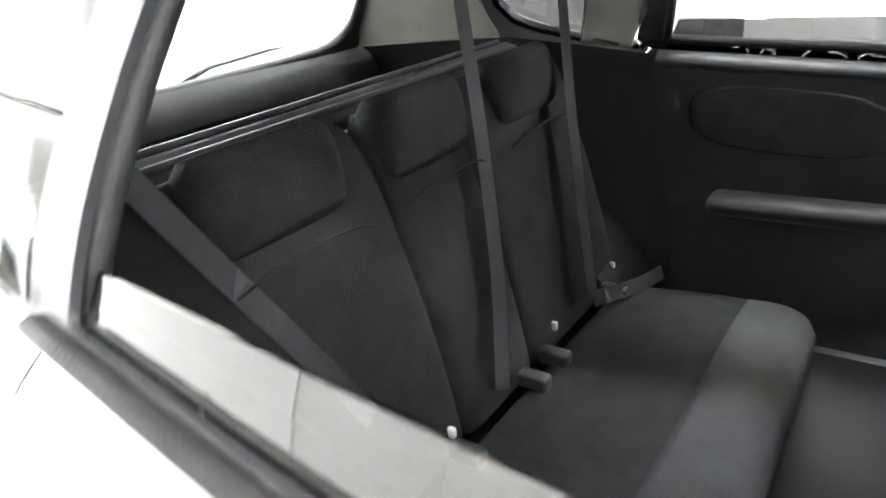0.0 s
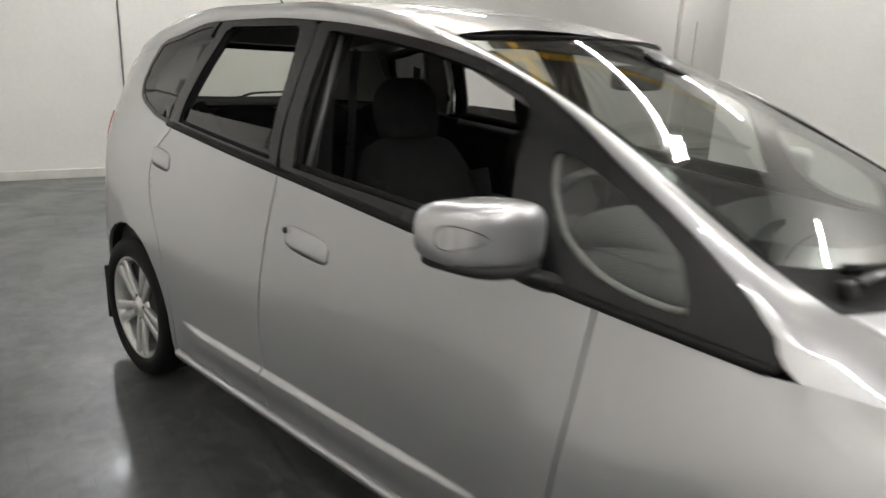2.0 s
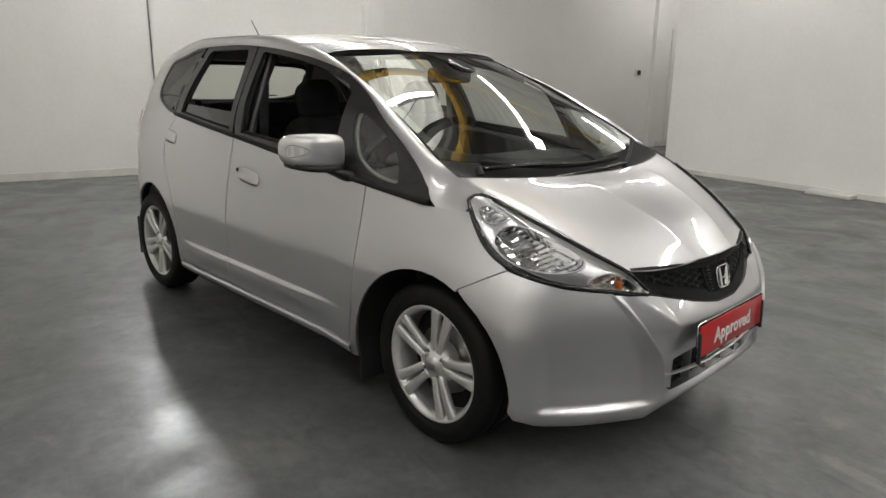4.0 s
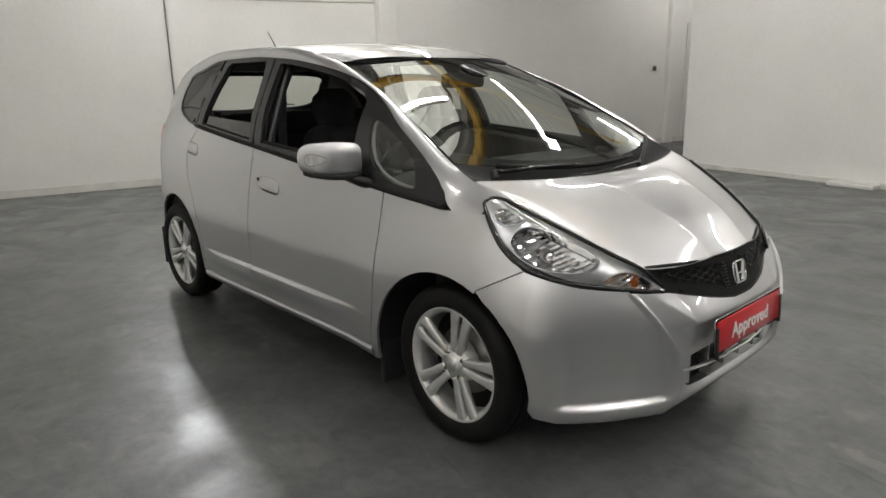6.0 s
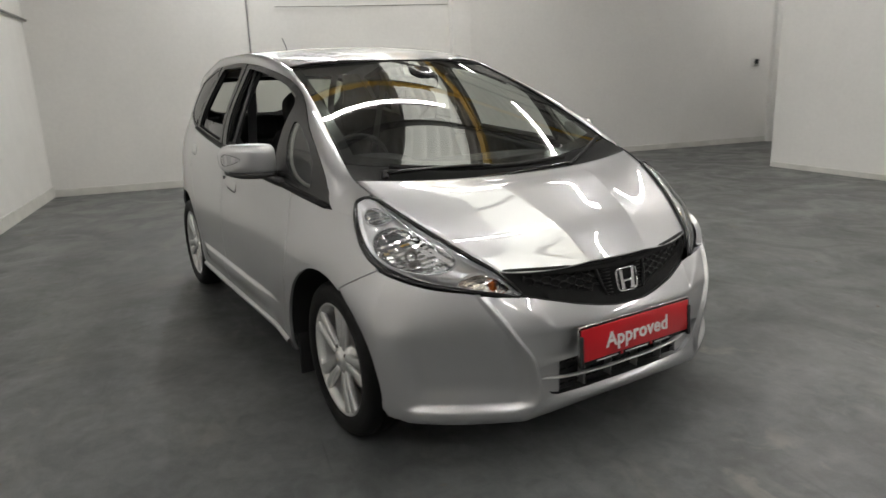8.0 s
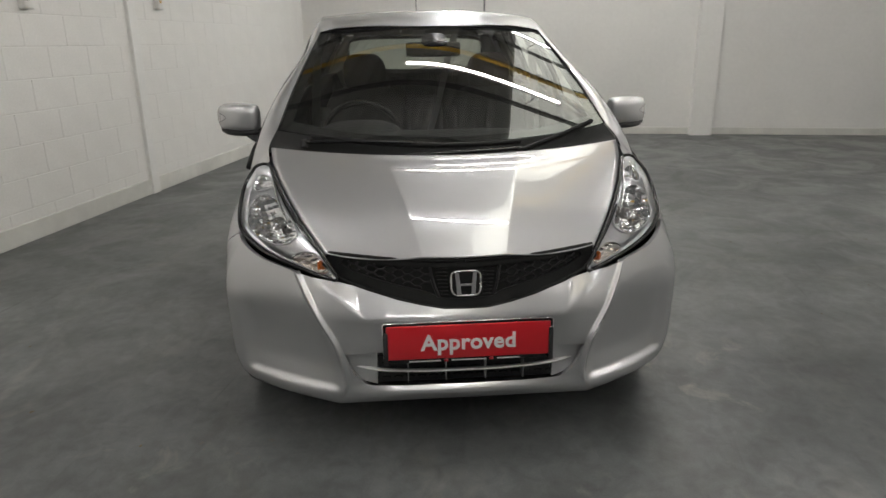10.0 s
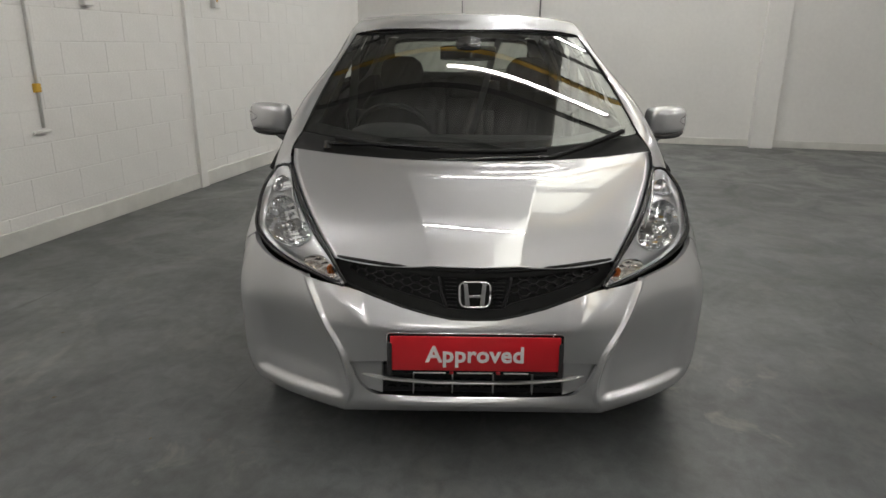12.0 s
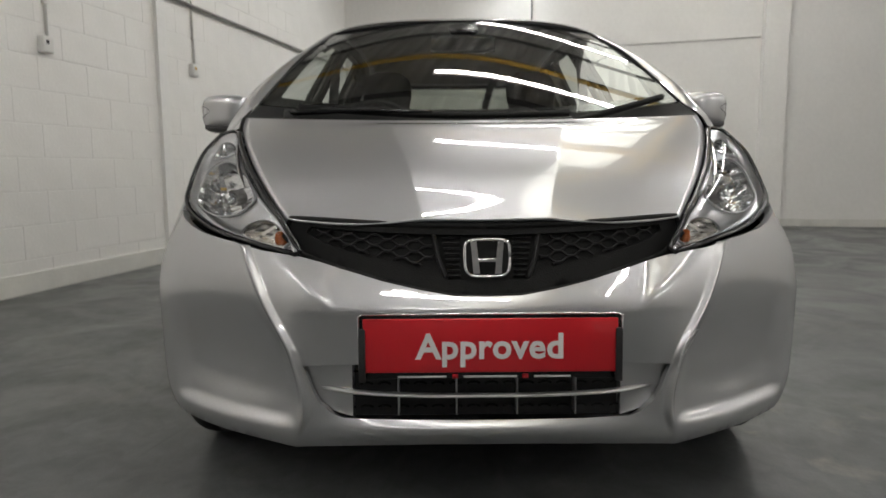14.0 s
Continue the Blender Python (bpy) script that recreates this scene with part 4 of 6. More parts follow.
REAR_OPEN = [(-0.835, 1.103), (-0.788, 1.30), (-0.752, 1.415), (-0.715, 1.432), (-0.32, 1.430), (-0.292, 1.41), (-0.240, 1.267), (-0.196, 1.05)]
FRONT_OPEN = [(-0.078, 1.040), (-0.155, 1.412)] + dlo(-0.13, 0.555, 12, 0.024) + [(0.605, 1.235), (0.672, 0.985)]
QUARTER_OPEN = [(p[0], p[1]) for p in spline([(0.703, 1.160), (0.722, 1.100), (0.758, 1.043), (0.795, 1.002), (0.866, 0.960), (0.95, 0.936), (1.030, 0.928), (1.044, 0.944), (1.027, 0.990), (1.000, 1.030), (0.92, 1.084), (0.812, 1.136), (0.735, 1.164)], 3, True)]
SMALL_OPEN = [(-1.268, 1.29), (-1.265, 1.228), (-1.235, 1.186), (-1.18, 1.160), (-1.05, 1.121), (-0.935, 1.104), (-0.88, 1.25), (-0.845, 1.38)] + dlo(-0.86, -1.235, 8, 0.020)
black_front = belt(-0.14, 1.18, 20, -0.0) + [(1.196, 0.876), (1.200, 0.892), (1.186, 0.928)] + dlo(1.155, -0.20, 24, 0.002) + [(-0.222, 1.428), (-0.170, 1.22)]
black_rear = belt(-0.88, -0.155, 12, 0.0) + [(-0.176, 1.22), (-0.229, 1.428)] + dlo(-0.24, -0.80, 10, 0.002) + [(-0.845, 1.36), (-0.885, 1.22), (-0.915, 1.105)]
black_small = [(-0.895, 1.085), (-1.052, 1.110), (-1.19, 1.148), (-1.248, 1.176), (-1.284, 1.226), (-1.286, 1.30), (-1.266, 1.370)] + dlo(-1.255, -0.83, 10, 0.001) + [(-0.865, 1.36), (-0.90, 1.22), (-0.925, 1.108)]

for sd, _ in SIDES:
    part("front_window_frame", sheet(black_front, side_fn(0.0015), 0.03, holes=[FRONT_OPEN, QUARTER_OPEN], depth=0.010, side=sd), TRIM, car, "black front door window frame")
    part("rear_window_frame", sheet(black_rear, side_fn(0.0015), 0.03, holes=[REAR_OPEN], depth=0.010, side=sd), TRIM, car, "black rear door window frame")
    part("quarter_frame", sheet(black_small, side_fn(0.001), 0.03, holes=[SMALL_OPEN], depth=0.03, side=sd), TRIM, car)
    part("rear_side_glass", sheet(SMALL_OPEN, side_fn(-0.002), 0.05, depth=0, side=sd), PRIVACY, car, "dark tinted fixed rear side glass")
    q = part("front_quarter_glass", sheet(QUARTER_OPEN, side_fn(-0.003), 0.05, depth=0, side=sd), CLEAR, car)
    q.visible_shadow = False
    part("quarter_surround", tube([(x, -sd * (flank(x, z) - 0.022), z) for x, z in resample(QUARTER_OPEN, 0.03) + QUARTER_OPEN[:1]], 0.007, 6), LINING, car, "pale grey inner surround of the quarter window")
    # the rear door glass stands half way down
    half = [(-0.84, 1.08), (-0.805, 1.150), (-0.20, 1.129), (-0.14, 1.01)]
    g = part("rear_door_glass", sheet(half, side_fn(-0.012), 0.03, depth=0.004, side=sd), PRIVACY, car, "tinted rear door glass")
    # mouldings
    part("belt_moulding", tube([(x, -sd * (flank(x, BELT_Z(x)) + 0.004), BELT_Z(x) + 0.010) for x in xs(-0.90, 1.19, 30)], 0.013, 8, flat=0.8), RUBBER, car, "black rubber belt moulding")
    for pts in (REAR_OPEN, FRONT_OPEN):
        part("window_seal", tube([(x, -sd * (flank(x, z) - 0.022), z) for x, z in resample(pts, 0.06) + [pts[0]]], 0.012, 6), RUBBER, car)
    part("roof_trim", tube([(x, -sd * (flank(x, DLO_TOP(x)) - 0.040), DLO_TOP(x) - 0.014) for x in xs(-1.24, 0.50, 30)], 0.020, 8), LINING_DARK, car)
    part("window_channel", tube([(x, -sd * (flank(x, z) - 0.030), z) for x, z in ((-0.050, 1.035), (-0.128, 1.40))], 0.010, 6, flat=0.6), CHANNEL, car, "grey metal window channel")
    part("pillar_gap", tube([(x, -sd * (flank(x, z) + 0.0015), z) for x, z in ((-0.138, 1.03), (-0.173, 1.22), (-0.225, 1.43))], 0.0035, 5), DARK, car)

    # door handles: a lid over a scooped pocket
    for xm, hw, z0 in HANDLES:
        bm = bmesh.new()
        rings = []
        for f, d in ((1.0, 0.0), (0.97, 0.005), (0.9, 0.009), (0.7, 0.014), (0.4, 0.017), (0.1, 0.018)):
            rings.append([bm.verts.new((x, -sd * (flank(x, z) - d), z)) for x, z in scoop(xm, hw, z0, f)])
        for p_, q_ in zip(rings, rings[1:]):
            for i in range(len(p_)):
                bm.faces.new((p_[i], p_[(i + 1) % len(p_)], q_[(i + 1) % len(p_)], q_[i]))
        bm.faces.new(rings[-1])
        bmesh.ops.recalc_face_normals(bm, faces=bm.faces)
        part("handle_recess", bm, PAINT, car)
        st = []
        for k, (t, wz, wy) in enumerate(((-1.0, 0.016, 0.004), (-0.97, 0.026, 0.007), (-0.85, 0.0295, 0.0095), (-0.4, 0.0300, 0.0105), (0.2, 0.0300, 0.0105), (0.7, 0.0295, 0.010), (0.9, 0.027, 0.009), (0.98, 0.019, 0.006), (1.0, 0.010, 0.003))):
            x, z = xm + t * (hw - 0.002), z0 - 0.004 - 0.10 * t * hw
            st.append(((x, -sd * (flank(x, z) - 0.0025), z), (0, sd * wy * 0.7, 0), (0, wz * 0.22 * sd, wz)))
        hd = part("door_handle", pad(st, 24, 2.8), PAINT, car, "silver door handle")
        part("handle_gap", tube([(x, -sd * (flank(x, z) - 0.001), z) for x, z in scoop(xm, hw, z0, 1.0)[0:17]], 0.001, 5), DARK, hd)
    if sd > 0:
        part("door_lock", lathe([(0.0005, -0.004), (0.008, -0.004), (0.009, 0.002)], 14, m=pose(-0.078, -flank(-0.08, 0.865) - 0.010, 0.868)), BLACK, car)

    # headlamp: black edge, bezel tray, reflectors, amber lamp, clear lens
    inner = spline([BON_SIDE[i] + Vector((0.0, 0.010, 0)) for i in (10, 18, 26, 34, 40)] + [Vector((1.853, 0.405, 0.632))], 8)
    outer = spline([(1.345, 0.735, 0.905), (1.40, 0.768, 0.85), (1.47, 0.780, 0.77), (1.55, 0.760, 0.715), (1.65, 0.668, 0.665), (1.78, 0.522, 0.640), (1.853, 0.415, 0.624)], 7)
    inner[0] = Vector((1.345, 0.695, 0.918))

    def lamp(u, v, sink=0.0, bulge=0.028):
        a, b = along(inner, u), along(outer, u)
        q = a + (b - a) * v
        n_ = Vector((0.62, 0.62, 0.48)).normalized()
        w = 4 * v * (1 - v)
        q = q + n_ * (bulge * w * math.sin(math.pi * clamp(u * 0.9 + 0.05))) - n_ * sink * min(1, w * 2.2) * min(1, 8 * u, 8 * (1 - u))
        return Vector((q.x, -q.y, q.z))
    round_ = lambda pts: [(p[0], p[1]) for p in spline(pts, 4, True)]
    MAIN = round_([(0.27, 0.55), (0.285, 0.30), (0.36, 0.15), (0.48, 0.12), (0.60, 0.18), (0.655, 0.42), (0.64, 0.68), (0.55, 0.85), (0.42, 0.88), (0.31, 0.80)])
    UPPER = round_([(0.09, 0.60), (0.10, 0.36), (0.15, 0.22), (0.215, 0.20), (0.238, 0.36), (0.23, 0.62), (0.18, 0.78), (0.12, 0.76)])
    TURN = round_([(0.735, 0.52), (0.745, 0.30), (0.78, 0.20), (0.88, 0.20), (0.925, 0.30), (0.93, 0.55), (0.925, 0.82), (0.88, 0.88), (0.78, 0.88), (0.745, 0.78)])
    TIP = round_([(0.952, 0.3), (0.97, 0.22), (0.992, 0.3), (0.994, 0.6), (0.985, 0.8), (0.957, 0.8)])
    rim = [(0.004, 0.02)] + [(u, 0.01) for u in xs(0.03, 0.99, 20)] + [(u, 0.99) for u in xs(0.99, 0.03, 20)] + [(0.004, 0.98)]
    hl = part("headlamp", sheet(rim, lambda u, v: lamp(u, v, 0.026), 0.03, holes=[MAIN, UPPER, TURN, TIP], depth=0.0, side=sd), BEZEL, car, "headlamp with silver bezel behind a clear lens")
    edge_ = [lamp(u, 0.01) for u in xs(0.01, 1, 30)] + [lamp(u, 0.99) for u in xs(1, 0.01, 30)] + [lamp(0, 0.8), lamp(0, 0.5), lamp(0, 0.2), lamp(0.01, 0.01)]
    part("lamp_edge", tube([(q.x, q.y * sd, q.z) for q in edge_], 0.007, 7), GLOSS, hl)
    part("lamp_border", grid(40, 3, lambda u, v: lamp(0.01 + 0.98 * u, 0.90 + 0.09 * v, 0.004), sd), GLOSS, hl, "black lower border inside the lens")
    part("lamp_brow", grid(40, 3, lambda u, v: lamp(0.03 + 0.95 * u, 0.015 + 0.055 * v, 0.004), sd), GLOSS, hl, "black upper border inside the lens")
    part("chrome_strip", tube([(q.x, q.y * sd, q.z) for q in [lamp(u, 0.12 + 0.10 * u, 0.014) for u in xs(0.03, 0.52, 14)]], [0.002] + [0.0055] * 12 + [0.002] * 2, 8, flat=0.6), CHROME, hl, "chrome strip along the upper edge")
    ln = part("lens", grid(36, 12, lambda u, v: lamp(u, v), sd), LENS, hl, "clear lamp lens")
    ln.visible_shadow = False

    def span(pts, u):
        """The lowest and highest v of an outline at u."""
        cut = []
        for p, q in zip(pts, pts[1:] + pts[:1]):
            if (p[0] - u) * (q[0] - u) <= 0 and p[0] != q[0]:
                cut.append(p[1] + (q[1] - p[1]) * (u - p[0]) / (q[0] - p[0]))
        return min(cut), max(cut)

    def bowl(pts, d, cols, name, label="", mat=REFLECTOR, flute=0.0025):
        """A mirror dish behind a rounded opening of the bezel, pressed in upright flutes."""
        bm = bmesh.new()
        u0, u1 = min(p[0] for p in pts) + 0.002, max(p[0] for p in pts) - 0.002
        for c in range(cols):
            prev = None
            for e, lift in ((0.0, 0.0), (0.5, flute), (1.0, 0.0)):
                u = u0 + (u1 - u0) * (c + e) / cols
                lo, hi = span(pts, u)
                row = []
                for k in range(11):
                    t = k / 10
                    f = (1 - (2 * (u - u0) / (u1 - u0) - 1) ** 2) * (1 - (2 * t - 1) ** 4)
                    step = 0.0
                    q = lamp(u, lo + (hi - lo) * t, 0.026 + d * math.sqrt(max(0, f)) - (lift + step) * (f > 0.05))
                    row.append(bm.verts.new((q.x, q.y * sd, q.z)))
                if prev:
                    for k in range(10):
                        bm.faces.new((prev[k], prev[k + 1], row[k + 1], row[k]))
                prev = row
        bmesh.ops.remove_doubles(bm, verts=bm.verts, dist=0.0002)
        bmesh.ops.recalc_face_normals(bm, faces=bm.faces)
        ob = part(name, bm, mat, hl, label, False)
        q = [lamp(u, v, 0.022) for u, v in pts + pts[:1]]
        part("reflector_rim", tube([(p.x, p.y * sd, p.z) for p in q], 0.003, 6), BEZEL, hl)
        return ob
    bowl(MAIN, 0.085, 13, "reflector", "fluted chrome main reflector", REFLECTOR, 0.0018)
    bowl(UPPER, 0.03, 5, "side_reflector")
    bowl(TURN, 0.028, 7, "indicator_reflector", "amber indicator reflector", INDICATOR)
    bowl(TIP, 0.008, 4, "tip_reflector", "ribbed clear lamp tip")
    seat_m = Matrix.Diagonal((1, sd, 1, 1)) @ Matrix.Translation(lamp(0.47, 0.52, 0.072)) @ pose(0, 0, 0, 0, 0, 60)
    part("bulb_shield", lathe([(0.0005, -0.020), (0.012, -0.019), (0.0135, -0.016), (0.0135, 0.020)], 20, m=seat_m), CHROME, hl, "chrome bulb cap")
    part("bulb_collar", lathe([(0.0145, 0.0), (0.019, -0.004), (0.022, 0.002), (0.022, 0.030)], 24, m=seat_m), STEEL, hl)
    amb = lamp(0.83, 0.45, 0.044)
    part("indicator_bulb", pad([((amb.x, amb.y * sd, amb.z + dz), (rr, 0, 0), (0, rr, 0)) for dz, rr in ((-0.018, 0.004), (-0.013, 0.0105), (0.006, 0.0105), (0.013, 0.004))], 12, 2), AMBER, hl, "amber indicator bulb")

    # door mirror
    shell = ((0.820, 0.728, 0.030, 1.022, 0.034), (0.828, 0.727, 0.050, 1.022, 0.056), (0.850, 0.723, 0.060, 1.024, 0.063), (0.90, 0.712, 0.066, 1.026, 0.065),
             (0.95, 0.695, 0.066, 1.027, 0.063), (0.99, 0.672, 0.060, 1.027, 0.058), (1.012, 0.652, 0.042, 1.027, 0.043), (1.022, 0.640, 0.02, 1.027, 0.021))
    mir = part("door_mirror", pad([((cx, -sd * y, cz), (hx, 0, 0), (0, 0, hz)) for y, cx, hx, cz, hz in shell], 40, 3.6), PAINT, car, "silver door mirror on a black stalk")
    part("mirror_base", pad([((0.79, -sd * 0.785, 0.918), (0.05, 0, 0), (0, 0, 0.024)), ((0.765, -sd * 0.82, 0.930), (0.042, 0, 0), (0, 0, 0.022)), ((0.74, -sd * 0.86, 0.946), (0.05, 0, 0), (0, 0, 0.014)), ((0.735, -sd * 0.88, 0.95), (0.03, 0, 0), (0, 0, 0.006))], 20, 2.5), BLACK, mir, "black mirror stalk")
    part("mirror_underside", pad([((0.722, -sd * 0.822, 0.966), (0.044, 0, 0), (0, 0, 0.012)), ((0.720, -sd * 0.85, 0.963), (0.060, 0, 0), (0, 0, 0.016)), ((0.709, -sd * 0.91, 0.962), (0.066, 0, 0), (0, 0, 0.016)), ((0.690, -sd * 0.965, 0.966), (0.062, 0, 0), (0, 0, 0.015)), ((0.664, -sd * 1.0, 0.974), (0.046, 0, 0), (0, 0, 0.012))], 24, 3.5), BLACK, mir, "black lower mirror shell")

    def on_shell(y, z, lift=0.0012):
        cols = list(zip(*shell))
        cx, hx, cz, hz = [float(np.interp(y, cols[0], c)) for c in cols[1:]]
        k = clamp(1 - abs((z - cz) / hz) ** 3.6, 0.0, 1.0) ** (1 / 3.6)
        return (cx + hx * k + lift, -y - lift * 0.6, z)
    lens_line = [(p[0], p[1]) for p in spline([(1.0185, 1.036), (1.013, 1.050), (0.996, 1.049), (0.964, 1.030), (0.996, 1.012), (1.013, 1.006), (1.0185, 1.016)], 4, True)]
    rp = part("repeater", sheet(lens_line, on_shell, 0.01, depth=0.0015, side=sd, centre=(0.6, -0.95, 1.02)), BEZEL, mir, "clear side indicator in the mirror shell")
    part("repeater_edge", tube([(q[0], q[1] * sd, q[2]) for q in [on_shell(y, z) for y, z in lens_line + lens_line[:1]]], 0.0011, 5), DARK, rp)
    part("mirror_glass", pad([((0.652, -sd * 0.885, 1.005), (0.002, 0, 0), (0, 0, 0.05)), ((0.640, -sd * 0.985, 1.012), (0.002, 0, 0), (0, 0, 0.058))], 20, 3), CHROME, mir)

    # mud flaps and arch liners
    part("mud_flap", boxed(0.845, 0.863, -0.115, 0.09, 0.10, 0.37, 0.006, pose(0, -sd * 0.715, 0)), BLACK, car, "black rubber mud flap")
    part("mud_flap", boxed(-1.612, -1.596, -0.10, 0.07, 0.15, 0.40, 0.006, pose(0, -sd * 0.70, 0)), BLACK, car, "black rubber mud flap")
    for cx in (1.243, -1.225):
        prof = arch(cx, 0.29, 0.376, 0, 180, 20)
        bm = bmesh.new()
        prev = None
        for x, z in prof:
            cur = (bm.verts.new((x, -sd * (flank(x, max(z, 0.3)) - 0.012), z)), bm.verts.new((x, -sd * 0.52, z)))
            if prev:
                bm.faces.new((prev[0], prev[1], cur[1], cur[0]))
            prev = cur
        part("arch_liner", bm, DARK, car)

# ---- rear end ----
REAR_X = curve([(0.22, -1.80), (0.45, -1.85), (0.65, -1.86), (0.9, -1.835), (1.12, -1.765), (1.30, -1.655), (1.42, -1.555)])


def tail_fn(y, z):
    x = REAR_X(z)
    yr = flank(x + 0.03, min(z, 1.40))
    return (x - 0.05 * (1 - clamp(abs(y) / yr) ** 2.5) + 0.03, clamp(y, -1, 1) * yr, z)


tail_outline = [(-1, 0.22), (1, 0.22), (1, 0.8), (1, 1.1), (1, 1.31), (0.94, 1.355), (0.80, 1.38), (0.6, 1.40), (-0.6, 1.40), (-0.80, 1.38), (-0.94, 1.355), (-1, 1.31), (-1, 1.1), (-1, 0.8)]
rear_hole = [(p[0], p[1]) for p in spline([(-0.66, 1.14), (0, 1.125), (0.66, 1.14), (0.86, 1.19), (0.91, 1.28), (0.86, 1.375), (0, 1.39), (-0.86, 1.375), (-0.91, 1.28), (-0.86, 1.19)], 4, True)]
part("tailgate", sheet(tail_outline, lambda y, z: tail_fn(y, z), 0.06, holes=[rear_hole], depth=0.004), PAINT, car)
part("tailgate_trim", sheet([(-0.95, 0.60), (0.95, 0.60), (0.95, 1.31), (0.80, 1.375), (-0.80, 1.375), (-0.95, 1.31)], lambda y, z: (tail_fn(y, z)[0] + 0.02, tail_fn(y, z)[1] * 0.985, z), 0.06, holes=[rear_hole], depth=0.0), TAILGREY, car)
rg = part("rear_screen", sheet(rear_hole, lambda y, z: (tail_fn(y, z)[0] - 0.002, *tail_fn(y, z)[1:]), 0.08, depth=0), glass("rear_glass", (0.62, 0.64, 0.60), 0.06), car, "tinted rear screen")
rg.visible_shadow = False
part("rear_wiper", tube([(-1.835, -0.02, 1.115), (-1.83, 0.12, 1.155), (-1.82, 0.32, 1.165), (-1.81, 0.40, 1.163)], [0.012, 0.010, 0.008, 0.005], 6, flat=0.7), GLOSS, car)
part("rear_seal", tube([(tail_fn(y, z)[0] + 0.004, *tail_fn(y, z)[1:]) for y, z in rear_hole + rear_hole[:1]], 0.016, 6), RUBBER, car)
part("roof_tail", grid(20, 3, lambda u, v: (-1.51 - 0.06 * (1 - (2 * u - 1) ** 2) - 0.05 * v, (2 * u - 1) * 0.52, 1.440 - 0.045 * (2 * u - 1) ** 2 - 0.035 * v)), PAINT, car)
for sd, _ in SIDES:
    part("tail_lamp", sheet([(-1.83, 0.86), (-1.74, 0.92), (-1.71, 1.0), (-1.71, 1.08), (-1.77, 1.08)], side_fn(0.006), 0.04, depth=0.02, side=sd), TAIL, car, "red tail lamp")
aer = tube([(-1.25, 0.0, 1.490), (-1.41, 0.0, 1.665)], [0.005, 0.003], 6)
part("aerial", aer, BLACK, car, "short black roof aerial")
part("aerial_base", pad([((-1.22, 0, 1.475), (0.03, 0, 0), (0, 0.018, 0)), ((-1.245, 0, 1.502), (0.012, 0, 0), (0, 0.008, 0))], 14, 2), BLACK, car)

# ---- wipers ----
def on_screen(y, v, lift):
    return screen_fn(lift)(y / (0.672 + (0.560 - 0.672) * v), v)


for root, mid, tip in (((-0.56, -0.065), (-0.12, -0.028), (0.29, -0.034)), ((-0.24, -0.10), (0.29, -0.088), (0.61, 0.015))):
    w = part("wiper", tube(spline([on_screen(root[0], root[1], 0.012), on_screen((root[0] + mid[0]) / 2, (root[1] + mid[1]) / 2 + 0.008, 0.026), on_screen(*mid, 0.024)], 6), [0.013] * 4 + [0.010] * 9, 8, flat=0.7), GLOSS, car, "black windscreen wiper")
    a, b = (2 * mid[0] - tip[0] if mid[0] < 0 else mid[0] - 0.02), tip[0]
    part("blade", tube([on_screen(y, mid[1] + (tip[1] - mid[1]) * (y - mid[0]) / (tip[0] - mid[0]) - 0.005, 0.018) for y in xs(a, b, 14)], 0.009, 6, flat=1.2), RUBBER, w)
    part("pivot", lathe([(0.0005, 0.012), (0.012, 0.010), (0.015, 0.0), (0.015, -0.02)], 14, m=Matrix.Translation(on_screen(root[0], root[1], 0.010)) @ pose(0, 0, 0, 65, 0, 90)), BLACK, w)

